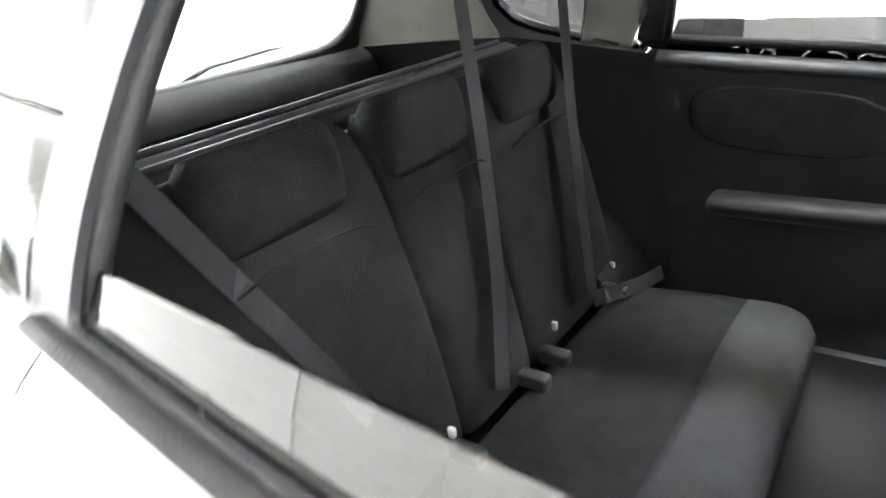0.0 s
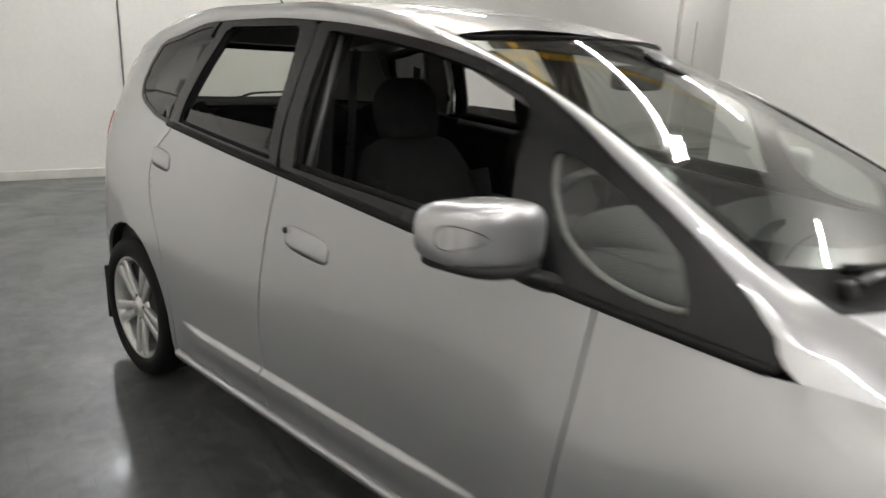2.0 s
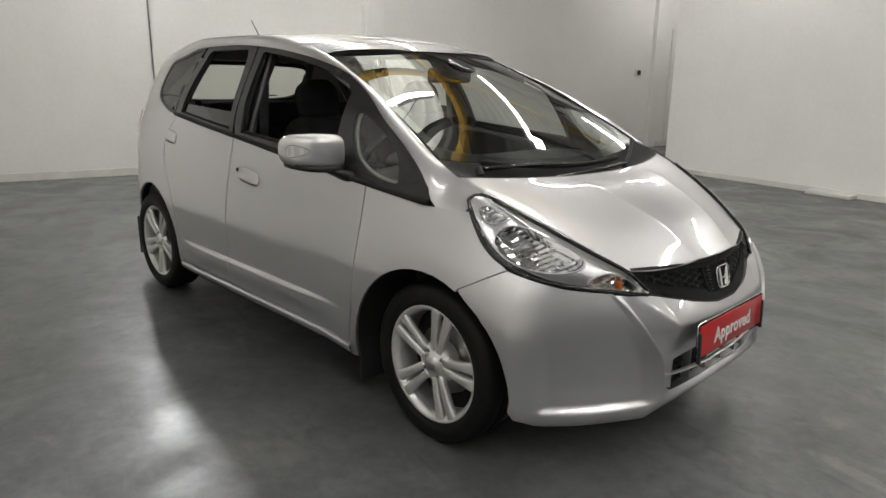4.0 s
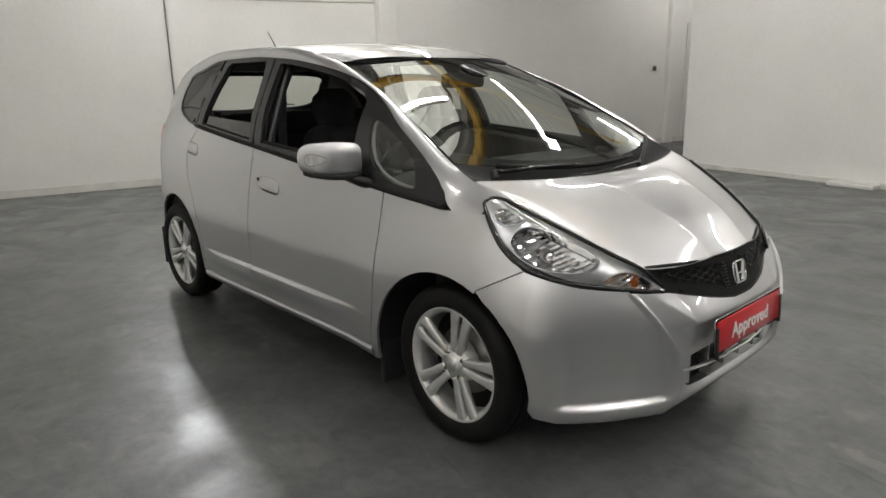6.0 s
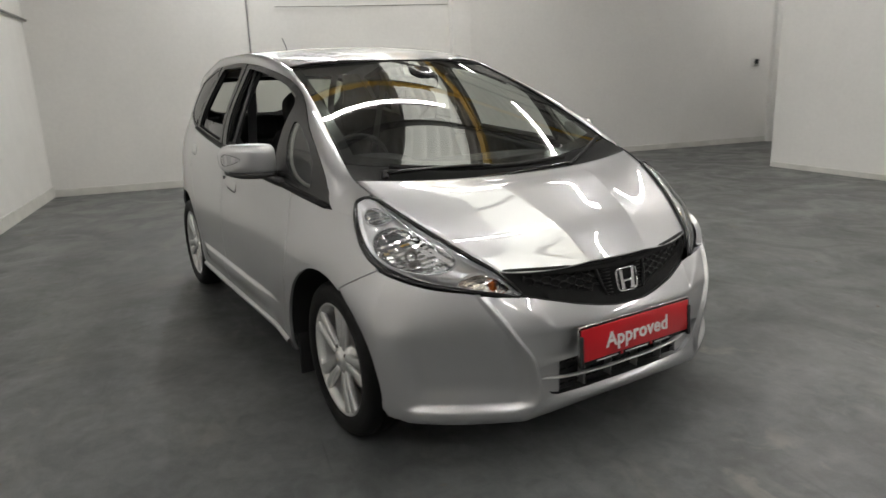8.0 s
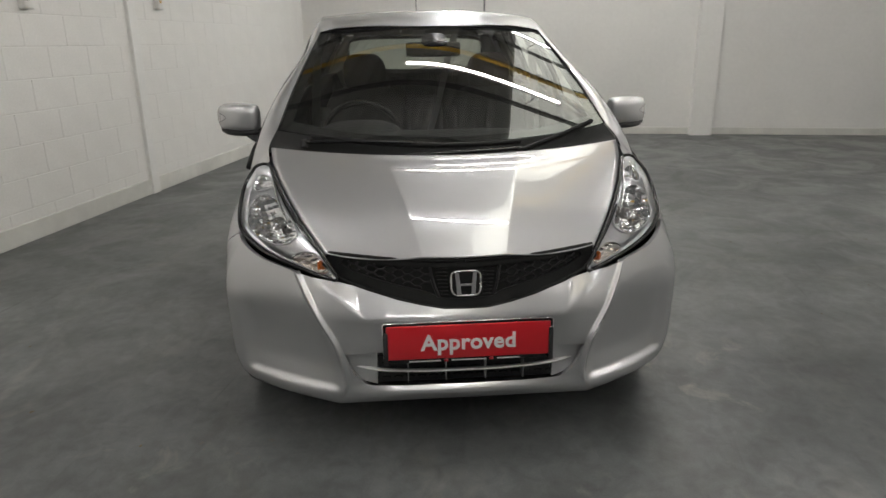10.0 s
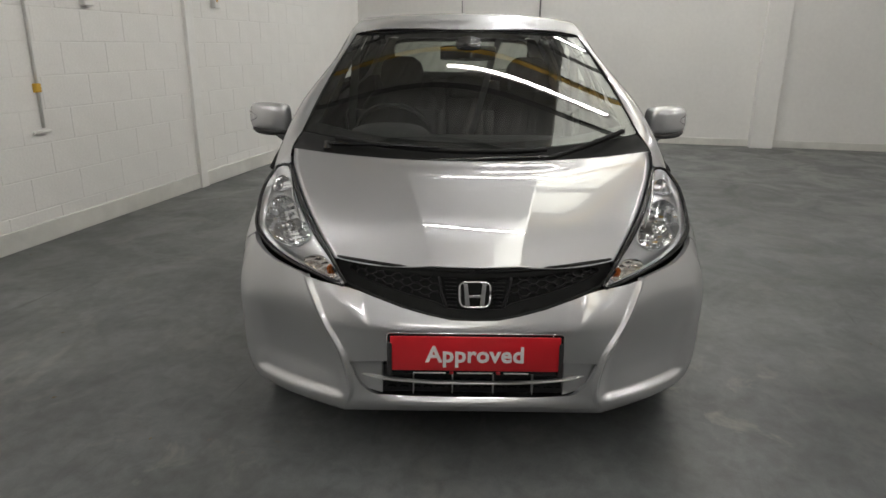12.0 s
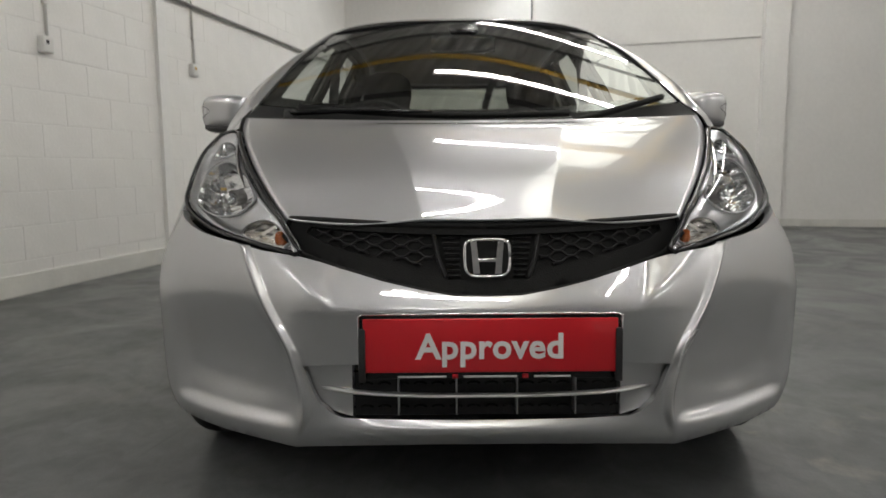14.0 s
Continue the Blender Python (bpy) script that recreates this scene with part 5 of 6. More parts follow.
# ---- wheels ----
def wheel():
    w = new("wheel")
    tagged(w, "silver five twin-spoke alloy wheel with black tyre")
    prof = [(0.213, 0.075), (0.222, 0.088), (0.245, 0.094), (0.27, 0.093), (0.287, 0.084), (0.296, 0.070), (0.300, 0.05), (0.300, 0.03), (0.294, 0.028), (0.294, 0.022), (0.301, 0.02),
            (0.301, -0.02), (0.294, -0.022), (0.294, -0.028), (0.300, -0.03), (0.298, -0.06), (0.285, -0.085), (0.25, -0.094), (0.213, -0.085)]
    part("tyre", lathe([(r, -y) for r, y in prof], 72), RUBBER, w, "black tyre")
    rim = part("rim", lathe([(0.205, 0.08), (0.196, 0.0), (0.192, -0.055), (0.198, -0.068), (0.206, -0.078), (0.216, -0.084), (0.221, -0.082), (0.217, -0.070)], 64), ALLOY, w, "silver alloy rim")
    part("brake_disc", lathe([(0.05, -0.005), (0.13, -0.006), (0.132, 0.01), (0.05, 0.012)], 40), STEEL, w)
    # added dark disc, stands in for the shade behind the spokes
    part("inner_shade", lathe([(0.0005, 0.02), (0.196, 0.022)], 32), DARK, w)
    part("hub", lathe([(0.0005, -0.083), (0.026, -0.083), (0.030, -0.079), (0.033, -0.072), (0.068, -0.066), (0.078, -0.055), (0.080, -0.01)], 40), ALLOY, w)
    part("centre_cap", lathe([(0.0005, -0.089), (0.022, -0.088), (0.026, -0.083)], 24), BEZEL, w)
    for k in range(5):
        for s_ in (-1, 1):
            a = 90 + k * 72
            bm = bmesh.new()
            st = []
            for r, off, hw, y, h in ((0.050, 0.015, 0.015, -0.062, 0.014), (0.09, 0.0195, 0.0155, -0.066, 0.014), (0.14, 0.0245, 0.0175, -0.070, 0.013), (0.185, 0.030, 0.021, -0.073, 0.012), (0.207, 0.033, 0.025, -0.072, 0.012)):
                st.append(((r, y + 0.004, s_ * off), (0, 0, hw), (0, h, 0)))
            pad(st, 16, 3.5, bm)
            bm.transform(pose(0, 0, 0, 0, -a, 0))
            part("spoke", bm, ALLOY, rim)
    for k in range(4):
        a = radians(45 + 90 * k)
        part("lug_nut", lathe([(0.0005, -0.074), (0.006, -0.074), (0.009, -0.069), (0.0095, -0.055)], 6, m=pose(0.050 * math.cos(a), 0, 0.050 * math.sin(a))), STEEL, rim)
    return w


w0 = wheel()
w0.parent = car
w0.matrix_basis = pose(AXLE, -0.730, 0.30, 0, 14, 0)
for x, y, rz, ang in ((-AXLE, -0.730, 0, 33), (AXLE, 0.730, 180, 20), (-AXLE, 0.730, 180, 50)):
    c = copy_thing(w0, pose(x, y, 0.30, 0, 0, rz) @ pose(0, 0, 0, 0, ang, 0))
    c.parent = car

# ---- underbody and cabin ----
part("underbody", boxed(-1.7, 1.60, -0.55, 0.55, 0.17, 0.26, 0.03), DARK, car)
part("engine_cover", boxed(1.0, 1.80, -0.42, 0.42, 0.22, 0.62, 0.05), DARK, car)
part("bulkhead", boxed(1.0, 1.06, -0.66, 0.66, 0.26, 0.93, 0.01), DARK, car)
part("cabin_floor", boxed(-1.62, 1.02, -0.70, 0.70, 0.26, 0.33, 0.01), VINYL, car)
part("roof_lining", grid(20, 24, lambda u, v: Vector(roof_fn(0.04 + 0.92 * u, 0.03 + 0.95 * v)) - Vector((0, 0, 0.025))), LINING, car)
for sd, _ in SIDES:
    card = [(-0.80, 0.30)] + [(x, BELT_Z(x) - 0.012) for x in xs(-0.86, 0.86, 12)] + [(0.82, 0.30)]
    part("door_card", sheet(card, lambda x, z: (x, -flank(x, z) + 0.075, z), 0.06, depth=0.0, side=sd), VINYL, car, "black interior door panels")
    part("door_shelf", tube([(x, -sd * (flank(x, BELT_Z(x)) - 0.04), BELT_Z(x) - 0.02) for x in xs(-0.85, 0.86, 12)], 0.038, 8, flat=0.6), VINYL, car)
    part("card_pocket", pad([((-0.74, -sd * 0.735, 0.93), (0.03, 0, 0), (0, 0, 0.05)), ((-0.66, -sd * 0.722, 0.92), (0.05, 0, 0), (0, 0, 0.075)), ((-0.45, -sd * 0.722, 0.905), (0.05, 0, 0), (0, 0, 0.075)), ((-0.36, -sd * 0.735, 0.895), (0.03, 0, 0), (0, 0, 0.05))], 20, 3), CLOTH, car)
    part("armrest", boxed(-0.70, -0.25, -sd * 0.70 - 0.05, -sd * 0.70 + 0.05, 0.68, 0.73, 0.02), VINYL, car)
    part("armrest", boxed(0.05, 0.60, -sd * 0.70 - 0.05, -sd * 0.70 + 0.05, 0.66, 0.71, 0.02), VINYL, car)
    part("door_pull", boxed(-0.30, -0.20, -sd * 0.735 - 0.01, -sd * 0.735 + 0.01, 0.80, 0.84, 0.008), CHROME, car)
    part("rear_side_trim", sheet([(-1.80, 0.3), (-0.78, 0.3), (-0.80, 1.06), (-1.05, 1.10), (-1.26, 1.13), (-1.72, 1.13), (-1.76, 1.05)], lambda x, z: (x, -flank(x, z) + 0.05, z), 0.08, depth=0, side=sd), VINYL, car)
    part("rear_pillar_lining", sheet([(-1.268, 1.134), (-1.72, 1.134), (-1.63, 1.25), (-1.53, 1.40), (-1.31, 1.40), (-1.30, 1.25), (-1.29, 1.19)], lambda x, z: (x, -flank(x, z) + 0.06, z), 0.05, depth=0.01, side=sd), LINING, car, "pale grey rear pillar lining")
    if sd < 0:
        part("middle_pillar_lining", sheet([(-1.03, 1.115), (-0.90, 1.10), (-0.84, 1.25), (-0.81, 1.40), (-0.93, 1.41), (-0.99, 1.25)], lambda x, z: (x, -flank(x, z) + 0.075, z), 0.04, depth=0.02, side=sd), LINING, car, "pale grey pillar lining with the belt outlet")
    part("pillar_trim", sheet([(-0.19, 1.0), (-0.05, 1.0), (-0.12, 1.43), (-0.25, 1.43)], lambda x, z: (x, -flank(x, z) + 0.045, z), 0.05, depth=0.02, side=sd), VINYL, car)
    part("screen_pillar_trim", grid(12, 3, lambda u, v: tuple(Vector((1.08 - 0.80 * u, -(EDGE_Y(1.08 - 0.80 * u) + 0.055 * v - 0.01), EDGE_Z(1.08 - 0.80 * u) - 0.02 - 0.03 * v))), sd), LINING, car)


def front_seat(y):
    st = []
    for t, w, h in ((0.0, 0.16, 0.035), (0.03, 0.235, 0.06), (0.15, 0.245, 0.075), (0.32, 0.25, 0.075), (0.46, 0.25, 0.075), (0.52, 0.235, 0.06), (0.545, 0.18, 0.03)):
        st.append(((0.08 + t, y, 0.535 + 0.07 * t), (0, w, 0), (0, 0, h)))
    seat = part("front_seat", pad(st, 28, 3.4), CLOTH, car, "black cloth front seat with headrest")
    st = []
    for t, w, h, dx in ((0.0, 0.19, 0.05, 0), (0.05, 0.24, 0.075, 0), (0.2, 0.25, 0.085, 0.01), (0.34, 0.25, 0.08, 0.0), (0.46, 0.225, 0.065, -0.01), (0.54, 0.18, 0.05, -0.015), (0.57, 0.12, 0.025, -0.015)):
        st.append(((0.09 - 0.30 * t + dx, y, 0.56 + 0.95 * t), (0, w, 0), (h * 0.95, 0, h * 0.30)))
    part("backrest", pad(st, 28, 3.2), CLOTH, seat)
    st = []
    for t, w, h in ((0.0, 0.085, 0.03), (0.02, 0.115, 0.05), (0.09, 0.13, 0.058), (0.15, 0.12, 0.052), (0.185, 0.08, 0.03)):
        st.append(((-0.085 - 0.2 * t, y, 1.090 + 1.02 * t), (0, w * 0.94, 0), (h, 0, 0.01)))
    part("headrest", pad(st, 24, 2.8), CLOTH, seat)
    for s_ in (-1, 1):
        part("headrest_post", tube([(-0.075, y + s_ * 0.06, 1.06), (-0.085, y + s_ * 0.06, 1.14)], 0.006, 6), BLACK, seat)
        st = [((0.08 + 0.1 * k, y + s_ * 0.235, 0.58 + 0.012 * k), (0, 0.03, 0), (0, 0, 0.055)) for k in range(6)]
        part("bolster", pad(st, 16, 2.4), CLOTH, seat)
        st = [((0.10 - 0.28 * t, y + s_ * 0.225, 0.60 + 0.92 * t), (0, 0.032, 0), (0.07, 0, 0.02)) for t in (0.0, 0.03, 0.12, 0.25, 0.36, 0.42)]
        part("bolster", pad(st, 16, 2.4), CLOTH, seat)
    return seat


front_seat(-0.36)
front_seat(0.36)

# rear bench: a cushion of two tones, split back, three low headrests
st = []
for t, w, h in ((0.0, 0.58, 0.05), (0.03, 0.63, 0.08), (0.2, 0.65, 0.085), (0.34, 0.65, 0.085)):
    st.append(((-0.90 + t, 0, 0.405 + 0.05 * t), (0, w, 0), (0, 0, h)))
bench = part("rear_bench", pad(st, 44, 5), CLOTH, car, "black cloth rear bench with split folding back")
st = []
for t, w, h in ((0.33, 0.65, 0.087), (0.40, 0.645, 0.088), (0.46, 0.62, 0.075), (0.49, 0.57, 0.045)):
    st.append(((-0.90 + t, 0, 0.405 + 0.05 * t), (0, w, 0), (0, 0, h)))
part("cushion_front", pad(st, 44, 5), CLOTH2, bench, "grey woven cushion front")
for y, w in ((-0.375, 0.262), (0.025, 0.135), (0.415, 0.252)):
    st = []
    for t, k, h in ((0.0, 0.92, 0.035), (0.04, 0.98, 0.055), (0.25, 1.0, 0.066), (0.45, 1.0, 0.060), (0.58, 0.985, 0.052), (0.65, 0.93, 0.040), (0.685, 0.85, 0.018)):
        st.append(((-0.97 - 0.24 * t, y, 0.44 + 0.97 * t), (0, w * k, 0), (h * 0.97, 0, h * 0.24)))
    part("backrest", pad(st, 36, 5), CLOTH, bench)
for y, w in ((-0.355, 0.140), (0.025, 0.128), (0.415, 0.140)):
    st = []
    for t, k, h in ((0.0, 0.80, 0.018), (0.02, 0.95, 0.040), (0.08, 1.0, 0.052), (0.13, 0.98, 0.050), (0.155, 0.86, 0.028)):
        st.append(((-1.062 - 0.24 * t, y, 0.985 + 0.97 * t), (0, w * k, 0), (h, 0, h * 0.25)))
    part("headrest", pad(st, 28, 3.6), CLOTH, bench, "black cloth headrest sunk flush into the seat back")
    st = [((-0.992 - 0.24 * t, y, 0.50 + 0.97 * t), (0, w * 1.15 * k, 0), (0.068, 0, 0.02)) for t, k in ((0.0, 0.7), (0.08, 0.95), (0.25, 1.05), (0.38, 1.0), (0.45, 0.75))]
    part("back_pad", pad(st, 28, 2.6), CLOTH, bench)
    part("back_seam", tube(spline([(-1.012, y - w * 1.05, 0.950), (-1.000, y - w * 0.6, 0.970), (-0.996, y, 0.976), (-1.000, y + w * 0.6, 0.970), (-1.012, y + w * 1.05, 0.950)], 5), 0.0028, 5), CLOTH, bench, "stitched seam under the headrest")
for y in (-0.176, 0.26, 0.615):
    part("anchor_tag", boxed(-0.935, -0.92, y - 0.006, y + 0.006, 0.505, 0.525, 0.002), WHITE, bench)
part("parcel_shelf", boxed(-1.70, -1.24, -0.60, 0.60, 0.985, 1.01, 0.01), CLOTH, car, "grey load cover behind the rear seats")
cover = part("load_cover_cassette", tube([(-1.235, -0.64, 1.088), (-1.235, 0.64, 1.088)], 0.034, 14), VINYL, car, "black roller cassette of the load cover")
for dx, dz in ((0.034, 0.022), (-0.02, 0.036), (-0.055, 0.012)):
    part("cassette_ridge", tube([(-1.235 + dx, -0.63, 1.088 + dz), (-1.235 + dx, 0.63, 1.088 + dz)], 0.008, 6), VINYL, cover)
part("tailgate_ledge", grid(24, 4, lambda u, v: (tail_fn(2 * u - 1, 1.06)[0] + 0.05 + 0.05 * math.sin(math.pi * v * 0.5), tail_fn(2 * u - 1, 1.06)[1] * 0.93, 1.13 - 0.09 * v)), TAILGREY, car, "grey inner ledge of the tailgate")


def strap(points, w=0.024):
    bm = bmesh.new()
    p = spline(points, 8)
    prev = None
    for i, q in enumerate(p):
        d = (p[min(i + 1, len(p) - 1)] - p[max(0, i - 1)]).normalized()
        a = d.cross(Vector((1, 0, 0.35))).normalized() * w
        cur = (bm.verts.new(q - a), bm.verts.new(q + a))
        if prev:
            bm.faces.new((prev[0], prev[1], cur[1], cur[0]))
        prev = cur
    r = bmesh.ops.solidify(bm, geom=bm.faces[:], thickness=0.002)
    return bm


part("seat_belt", strap([(-1.067, -0.575, 1.156), (-1.026, -0.509, 1.007), (-0.968, -0.423, 0.817), (-0.927, -0.37, 0.689)], 0.021), STRAP, car, "grey seat belt webbing")
part("seat_belt", strap([(-1.111, 0.265, 1.394), (-1.08, 0.215, 1.268), (-1.018, 0.152, 1.019), (-0.951, 0.067, 0.747), (-0.89, -0.043, 0.54)], 0.023), STRAP, car, "grey seat belt webbing")
part("seat_belt", strap([(-1.064, 0.62, 1.325), (-1.039, 0.591, 1.224), (-0.968, 0.482, 0.935), (-0.872, 0.363, 0.548)], 0.023), STRAP, car, "grey seat belt webbing")
part("seat_belt", strap([(-0.872, 0.363, 0.548), (-0.83, 0.56, 0.502), (-0.80, 0.66, 0.500)], 0.02), STRAP, car, "grey lap belt webbing")
for y in (-0.20, 0.06, 0.16, 0.50):
    part("belt_buckle", boxed(-0.91, -0.84, y - 0.018, y + 0.018, 0.485, 0.52, 0.008), BLACK, car)
for sd in (-1, 1):
    part("seat_belt", strap([(-0.16, sd * 0.62, 1.36), (-0.14, sd * 0.655, 0.95), (-0.08, sd * 0.65, 0.55)]), STRAP, car, "grey seat belt webbing")

# dashboard, wheel and mirror
st = []
for x, z, h in ((0.62, 0.80, 0.06), (0.68, 0.83, 0.10), (0.80, 0.85, 0.115), (0.95, 0.86, 0.09), (1.10, 0.88, 0.05), (1.16, 0.89, 0.02)):
    st.append(((x, 0, z), (0, 0.68, 0), (0, 0, h)))
dash = part("dashboard", pad(st, 40, 5), VINYL, car, "dark grey moulded dashboard")
part("binnacle", pad([((0.60, -0.36, 0.92), (0, 0.10, 0), (0, 0, 0.04)), ((0.66, -0.36, 0.945), (0, 0.17, 0), (0, 0, 0.055)), ((0.80, -0.36, 0.95), (0, 0.19, 0), (0, 0, 0.04)), ((0.9, -0.36, 0.945), (0, 0.15, 0), (0, 0, 0.01))], 24, 2.6), VINYL, dash)
part("glovebox_lid", boxed(0.60, 0.63, 0.14, 0.58, 0.60, 0.76, 0.012), VINYL, dash)
part("centre_console", boxed(0.10, 0.66, -0.10, 0.10, 0.33, 0.74, 0.03), VINYL, dash)
part("gear_lever", tube([(0.42, 0, 0.74), (0.40, 0, 0.84), (0.395, 0, 0.88)], [0.012, 0.014, 0.024], 10), GLOSS, dash)
wm = pose(0.50, -0.36, 0.905, 0, 24, 0)
ring_ = [wm @ Vector((0, 0.185 * math.cos(a), 0.185 * math.sin(a))) for a in xs(0, 2 * math.pi, 40)]
sw = part("steering_wheel", tube(ring_, 0.0155, 10, caps=False), GLOSS, car, "black leather steering wheel")
part("airbag_boss", pad([(wm @ Vector((0.05, 0, -0.01)), wm.to_3x3() @ Vector((0, 0.05, 0)), wm.to_3x3() @ Vector((0, 0, 0.05))), (wm @ Vector((0.0, 0, -0.01)), wm.to_3x3() @ Vector((0, 0.085, 0)), wm.to_3x3() @ Vector((0, 0, 0.07))), (wm @ Vector((-0.02, 0, -0.01)), wm.to_3x3() @ Vector((0, 0.06, 0)), wm.to_3x3() @ Vector((0, 0, 0.045)))], 24, 3), VINYL, sw)
for a in (10, 170, 270):
    part("wheel_spoke", tube([wm @ Vector((0.01, 0.05 * math.cos(radians(a)), 0.05 * math.sin(radians(a)))), wm @ Vector((0, 0.18 * math.cos(radians(a)), 0.18 * math.sin(radians(a))))], 0.018, 8, flat=0.5), VINYL, sw)
part("steering_column", tube([wm @ Vector((0.02, 0, 0)), wm @ Vector((0.25, 0, 0))], 0.04, 10), VINYL, sw)
im = part("interior_mirror", pad([((0.50, -0.13, 1.315), (0.008, 0, 0), (0, 0, 0.02)), ((0.50, -0.11, 1.315), (0.02, 0, 0), (0, 0, 0.034)), ((0.50, 0.11, 1.315), (0.02, 0, 0), (0, 0, 0.034)), ((0.50, 0.13, 1.315), (0.008, 0, 0), (0, 0, 0.02))], 18, 3), GLOSS, car, "black interior mirror")
part("mirror_stalk", tube([(0.51, 0, 1.33), (0.535, 0, 1.362)], 0.012, 8), GLOSS, im)
part("sensor_pod", pad([((0.57, 0, 1.345), (0.05, 0, -0.02), (0, 0.05, 0)), ((0.58, 0, 1.362), (0.06, 0, -0.03), (0, 0.06, 0))], 14, 3), GLOSS, im)

# ---- specks of dirt on the floor ----
GRIT = material("floor_grit", (0.16, 0.13, 0.09), 0.9, spread=0.3, scale=60)
rnd = random.Random(11)
bm = bmesh.new()
for _ in range(90):
    x, y = rnd.uniform(-3.5, 4.5), rnd.uniform(-3.2, 3.5)
    if abs(y) < 0.95 and abs(x) < 2.1:
        continue
    r, a0 = rnd.uniform(0.003, 0.012), rnd.uniform(0, 6.28)
    ring_ = [bm.verts.new((x + r * rnd.uniform(0.5, 1.3) * math.cos(a0 + k * 1.047), y + r * rnd.uniform(0.4, 0.9) * math.sin(a0 + k * 1.047), 0.0005)) for k in range(6)]
    top = bm.verts.new((x, y, rnd.uniform(0.002, 0.005)))
    for k in range(6):
        bm.faces.new((ring_[k], ring_[(k + 1) % 6], top))
dirt = finish("floor_debris", bm, GRIT, None, "", False)
tagged(dirt, "scattered brown flakes of dirt on the grey floor", "dirt", kind="stuff")

# ---- fittings on the walls ----
def fitting(name, label, category):
    e = tagged(new(name), label, category)
    e.matrix_world = ROOM
    return e


# block wall: pipe drops with sockets, a long pipe high up, a foot band and a pilaster
for a, z0, z1, sock in ((6.35, 0.78, 4.4, 1.05), (5.76, 1.68, 4.4, 1.66), (4.03, 1.76, 4.4, 1.73)):
    p = fitting("wall_conduit", "thin white cable conduit down the block wall", "conduit")
    part("pipe", tube([(a, 0.014, z0), (a, 0.014, z1)], 0.011, 8), TRUNK, p)
    for z in (z0 + 0.25, z0 + 1.2, z0 + 2.2):
        if z < z1:
            part("clip", boxed(a - 0.02, a + 0.02, 0.0, 0.028, z, z + 0.02, 0.003), TRUNK, p)
    s_ = fitting("wall_socket", "small white surface socket box with a coloured tab", "socket")
    part("socket_box", boxed(a - 0.045 + (0.03 if sock > 1.5 else 0), a + 0.045 + (0.03 if sock > 1.5 else 0), 0.0, 0.055, sock - 0.055, sock + 0.055, 0.008), TRUNK, s_) if sock > 1.5 else \
        part("socket_box", boxed(a - 0.012, a + 0.03, 0.0, 0.04, sock - 0.03, sock + 0.03, 0.006), YELLOW, s_)
    if sock > 1.5:
        part("tab", boxed(a + 0.035, a + 0.055, 0.055, 0.063, sock, sock + 0.025, 0.003), YELLOW if a < 5 else BLACK, s_)
p = fitting("wall_pipe", "grey service pipe running along the block wall", "pipe")
part("pipe", tube([(0.02, 0.04, 2.30), (15.0, 0.04, 2.32)], 0.017, 8), STEEL, p)
p = fitting("wall_bracket", "small grey bracket at the foot of a conduit", "bracket")
part("plate", boxed(6.30, 6.44, 0.0, 0.03, 0.745, 0.765, 0.004), TRUNK, p)
setting("column_1", boxed(4.47, 4.59, 0.0, 0.04, 0.0, CEIL, 0.004), PLASTER, "slim white pilaster on the block wall")
setting("baseboard_1", boxed(0.0, 15.0, 0.0, 0.022, 0.0, 0.14, 0.004), SKIRT, "scuffed white band at the foot of the wall")

# back wall: conduit, column, cable line, switch and door frame
p = fitting("wall_conduit", "dark thin cable conduit on the back wall", "conduit")
part("pipe", tube([(0.014, 2.80, 0.3), (0.014, 2.80, 4.4)], 0.010, 8), DULL_METAL, p)
setting("column_2", boxed(0.0, 0.16, 5.84, 6.14, 0.0, CEIL, 0.006), PLASTER, "white boxed column on the back wall")
setting("trim_1", boxed(0.0, 0.012, 6.145, 6.16, 0.0, CEIL, 0.0), DARK, "dark joint beside the column")
p = fitting("wall_cable", "thin cable run along the back wall", "cable")
part("cable", tube([(0.012, 3.2, 2.47), (0.012, 4.4, 2.485), (0.012, 5.83, 2.51)], 0.007, 6), ROOFING, p)
s_ = fitting("wall_switch", "small dark switch on the white back wall", "switch")
part("switch_plate", boxed(0.0, 0.03, 11.86, 12.02, 1.43, 1.57, 0.006), TRUNK, s_)
part("rocker", boxed(0.03, 0.045, 11.90, 11.99, 1.46, 1.55, 0.006), BLACK, s_)
setting("trim_2", boxed(0.0, 0.10, 12.30, 12.52, 0.0, CEIL, 0.006), PLASTER, "white boxed upright beside the recess")
setting("trim_3", boxed(0.0, 0.03, 12.86, 12.90, 0.0, 2.4, 0.004), TRUNK, "white door edge in the recess")
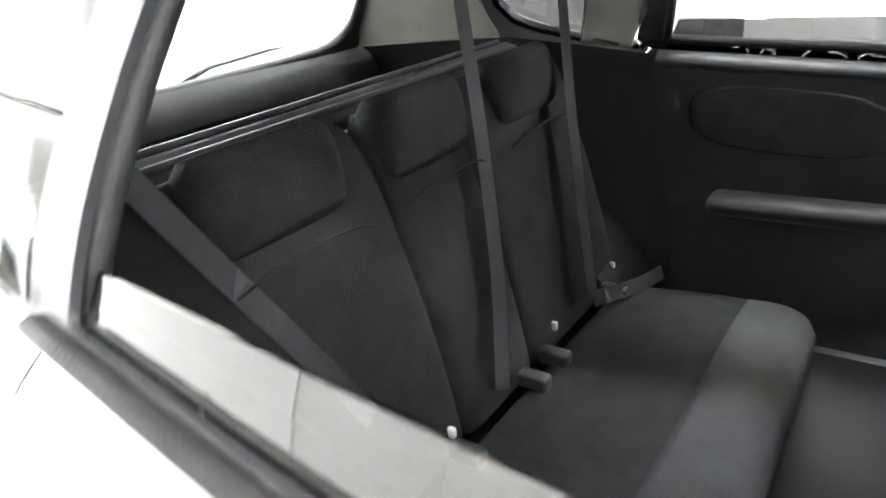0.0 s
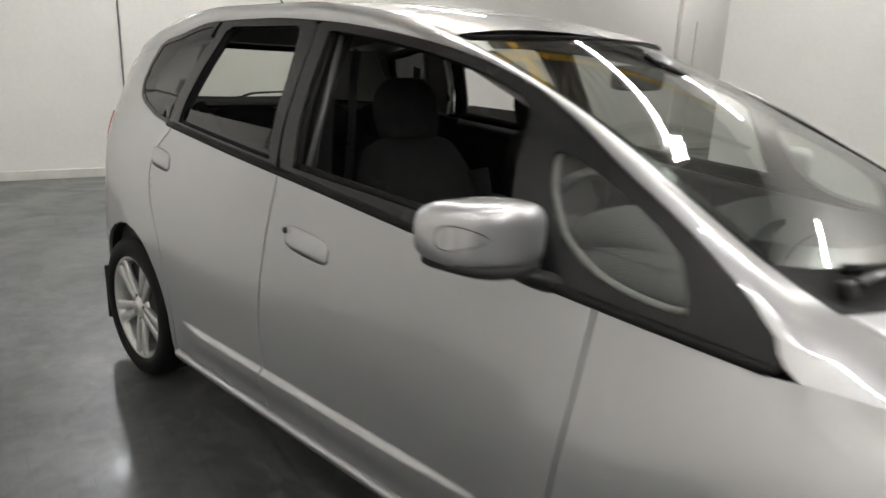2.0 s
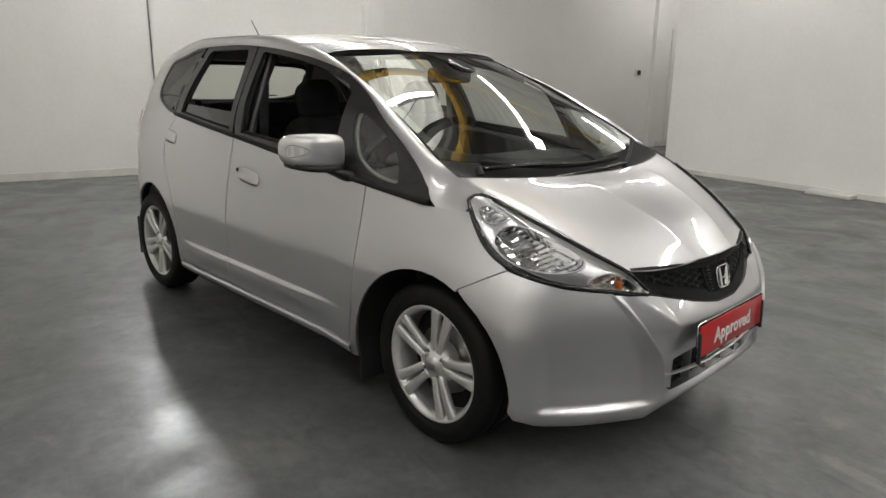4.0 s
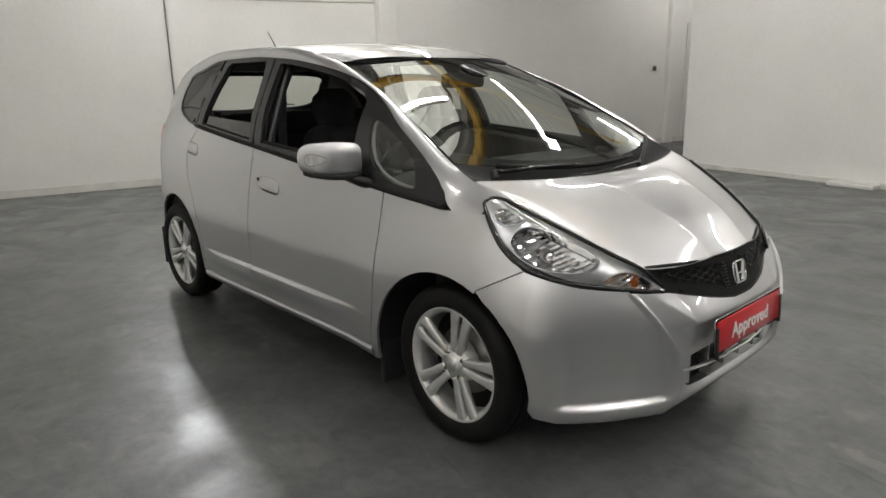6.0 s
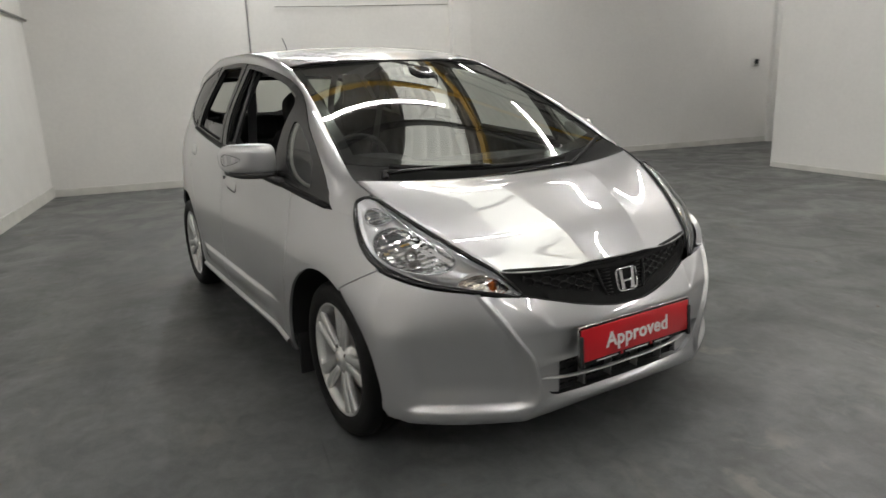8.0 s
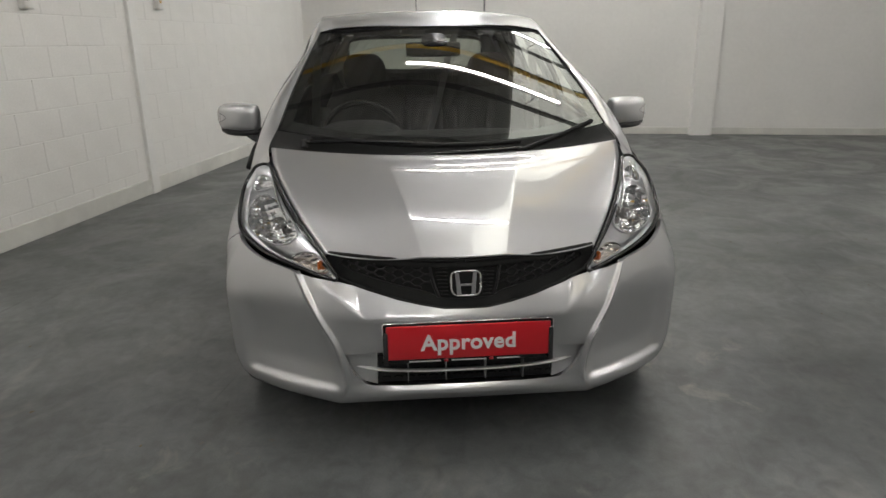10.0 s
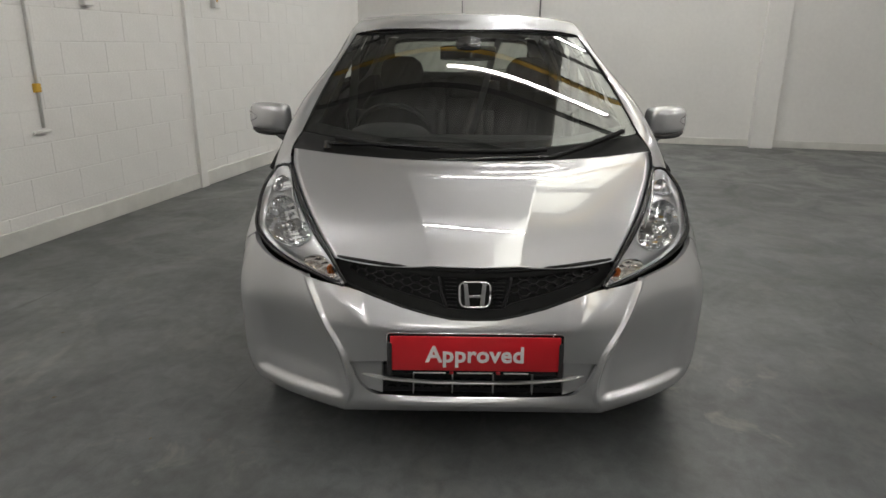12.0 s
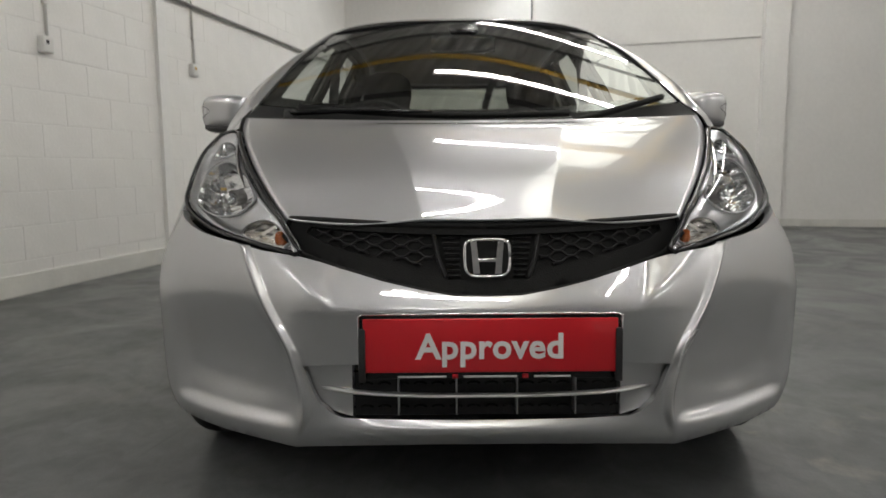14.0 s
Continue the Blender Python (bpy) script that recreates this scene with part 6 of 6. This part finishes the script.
setting("baseboard_2", boxed(0.0, 0.02, 0.03, 14.5, 0.0, 0.10, 0.004), SKIRT, "scuffed white band at the foot of the back wall")
setting("baseboard_3", boxed(2.9, 15.0, 9.572, 9.6, 0.0, 0.07, 0.004), SKIRT, "white band at the foot of the side wall")
p = fitting("wall_box", "low white box at the foot of the side wall", "box")
part("box_body", boxed(5.2, 5.75, 9.42, 9.572, 0.0, 0.05, 0.006), TRUNK, p)

# ---- painted blocks of the block wall ----
def block_mesh(w, h, d=0.0022, r=0.004):
    bm = bmesh.new()
    q = [(0, 0), (w, 0), (w, h), (0, h)]
    lo = [bm.verts.new((x, -0.001, z)) for x, z in q]
    hi = [bm.verts.new((x + (r if x == 0 else -r), d, z + (r if z == 0 else -r))) for x, z in q]
    bm.faces.new(hi[::-1])
    for i in range(4):
        bm.faces.new((lo[i], hi[i], hi[(i + 1) % 4], lo[(i + 1) % 4]))
    bmesh.ops.recalc_face_normals(bm, faces=bm.faces)
    me = bpy.data.meshes.new("block")
    bm.to_mesh(me)
    bm.free()
    me.materials.append(BLOCK)
    return me


BLOCK = material("painted_block", (0.78, 0.765, 0.735), 0.55, bump=0.3, bscale=60, spread=0.04, scale=2.5, fine=0.03)
BW, BH = 0.45, 0.225
full, wall_s = block_mesh(BW - 0.001, BH - 0.002), bpy.data.objects["wall_south"]
rest = bmesh.new()
count = 0
for r in range(20):
    for c in range(-1, 34):
        a = c * BW + (r % 2) * BW / 2
        z = r * BH + 0.002
        if a < 0.01 or a + BW > 15 or z + BH > CEIL:
            continue
        if 1.5 < a < 11.5 and r < 14 and count < 300:
            ob = new("block", full)
            ob.parent = wall_s
            ob.location = (a, 0.0, z)
            count += 1
        else:
            q = [(a, 0.0, z), (a + BW - 0.004, 0.0, z), (a + BW - 0.004, 0.0, z + BH - 0.004), (a, 0.0, z + BH - 0.004)]
            v = [rest.verts.new((x, 0.0025, y)) for x, _, y in q]
            rest.faces.new(v[::-1])
ob = finish("far_blocks", rest, BLOCK, wall_s, "", False)
tagged(ob, kind="stuff")
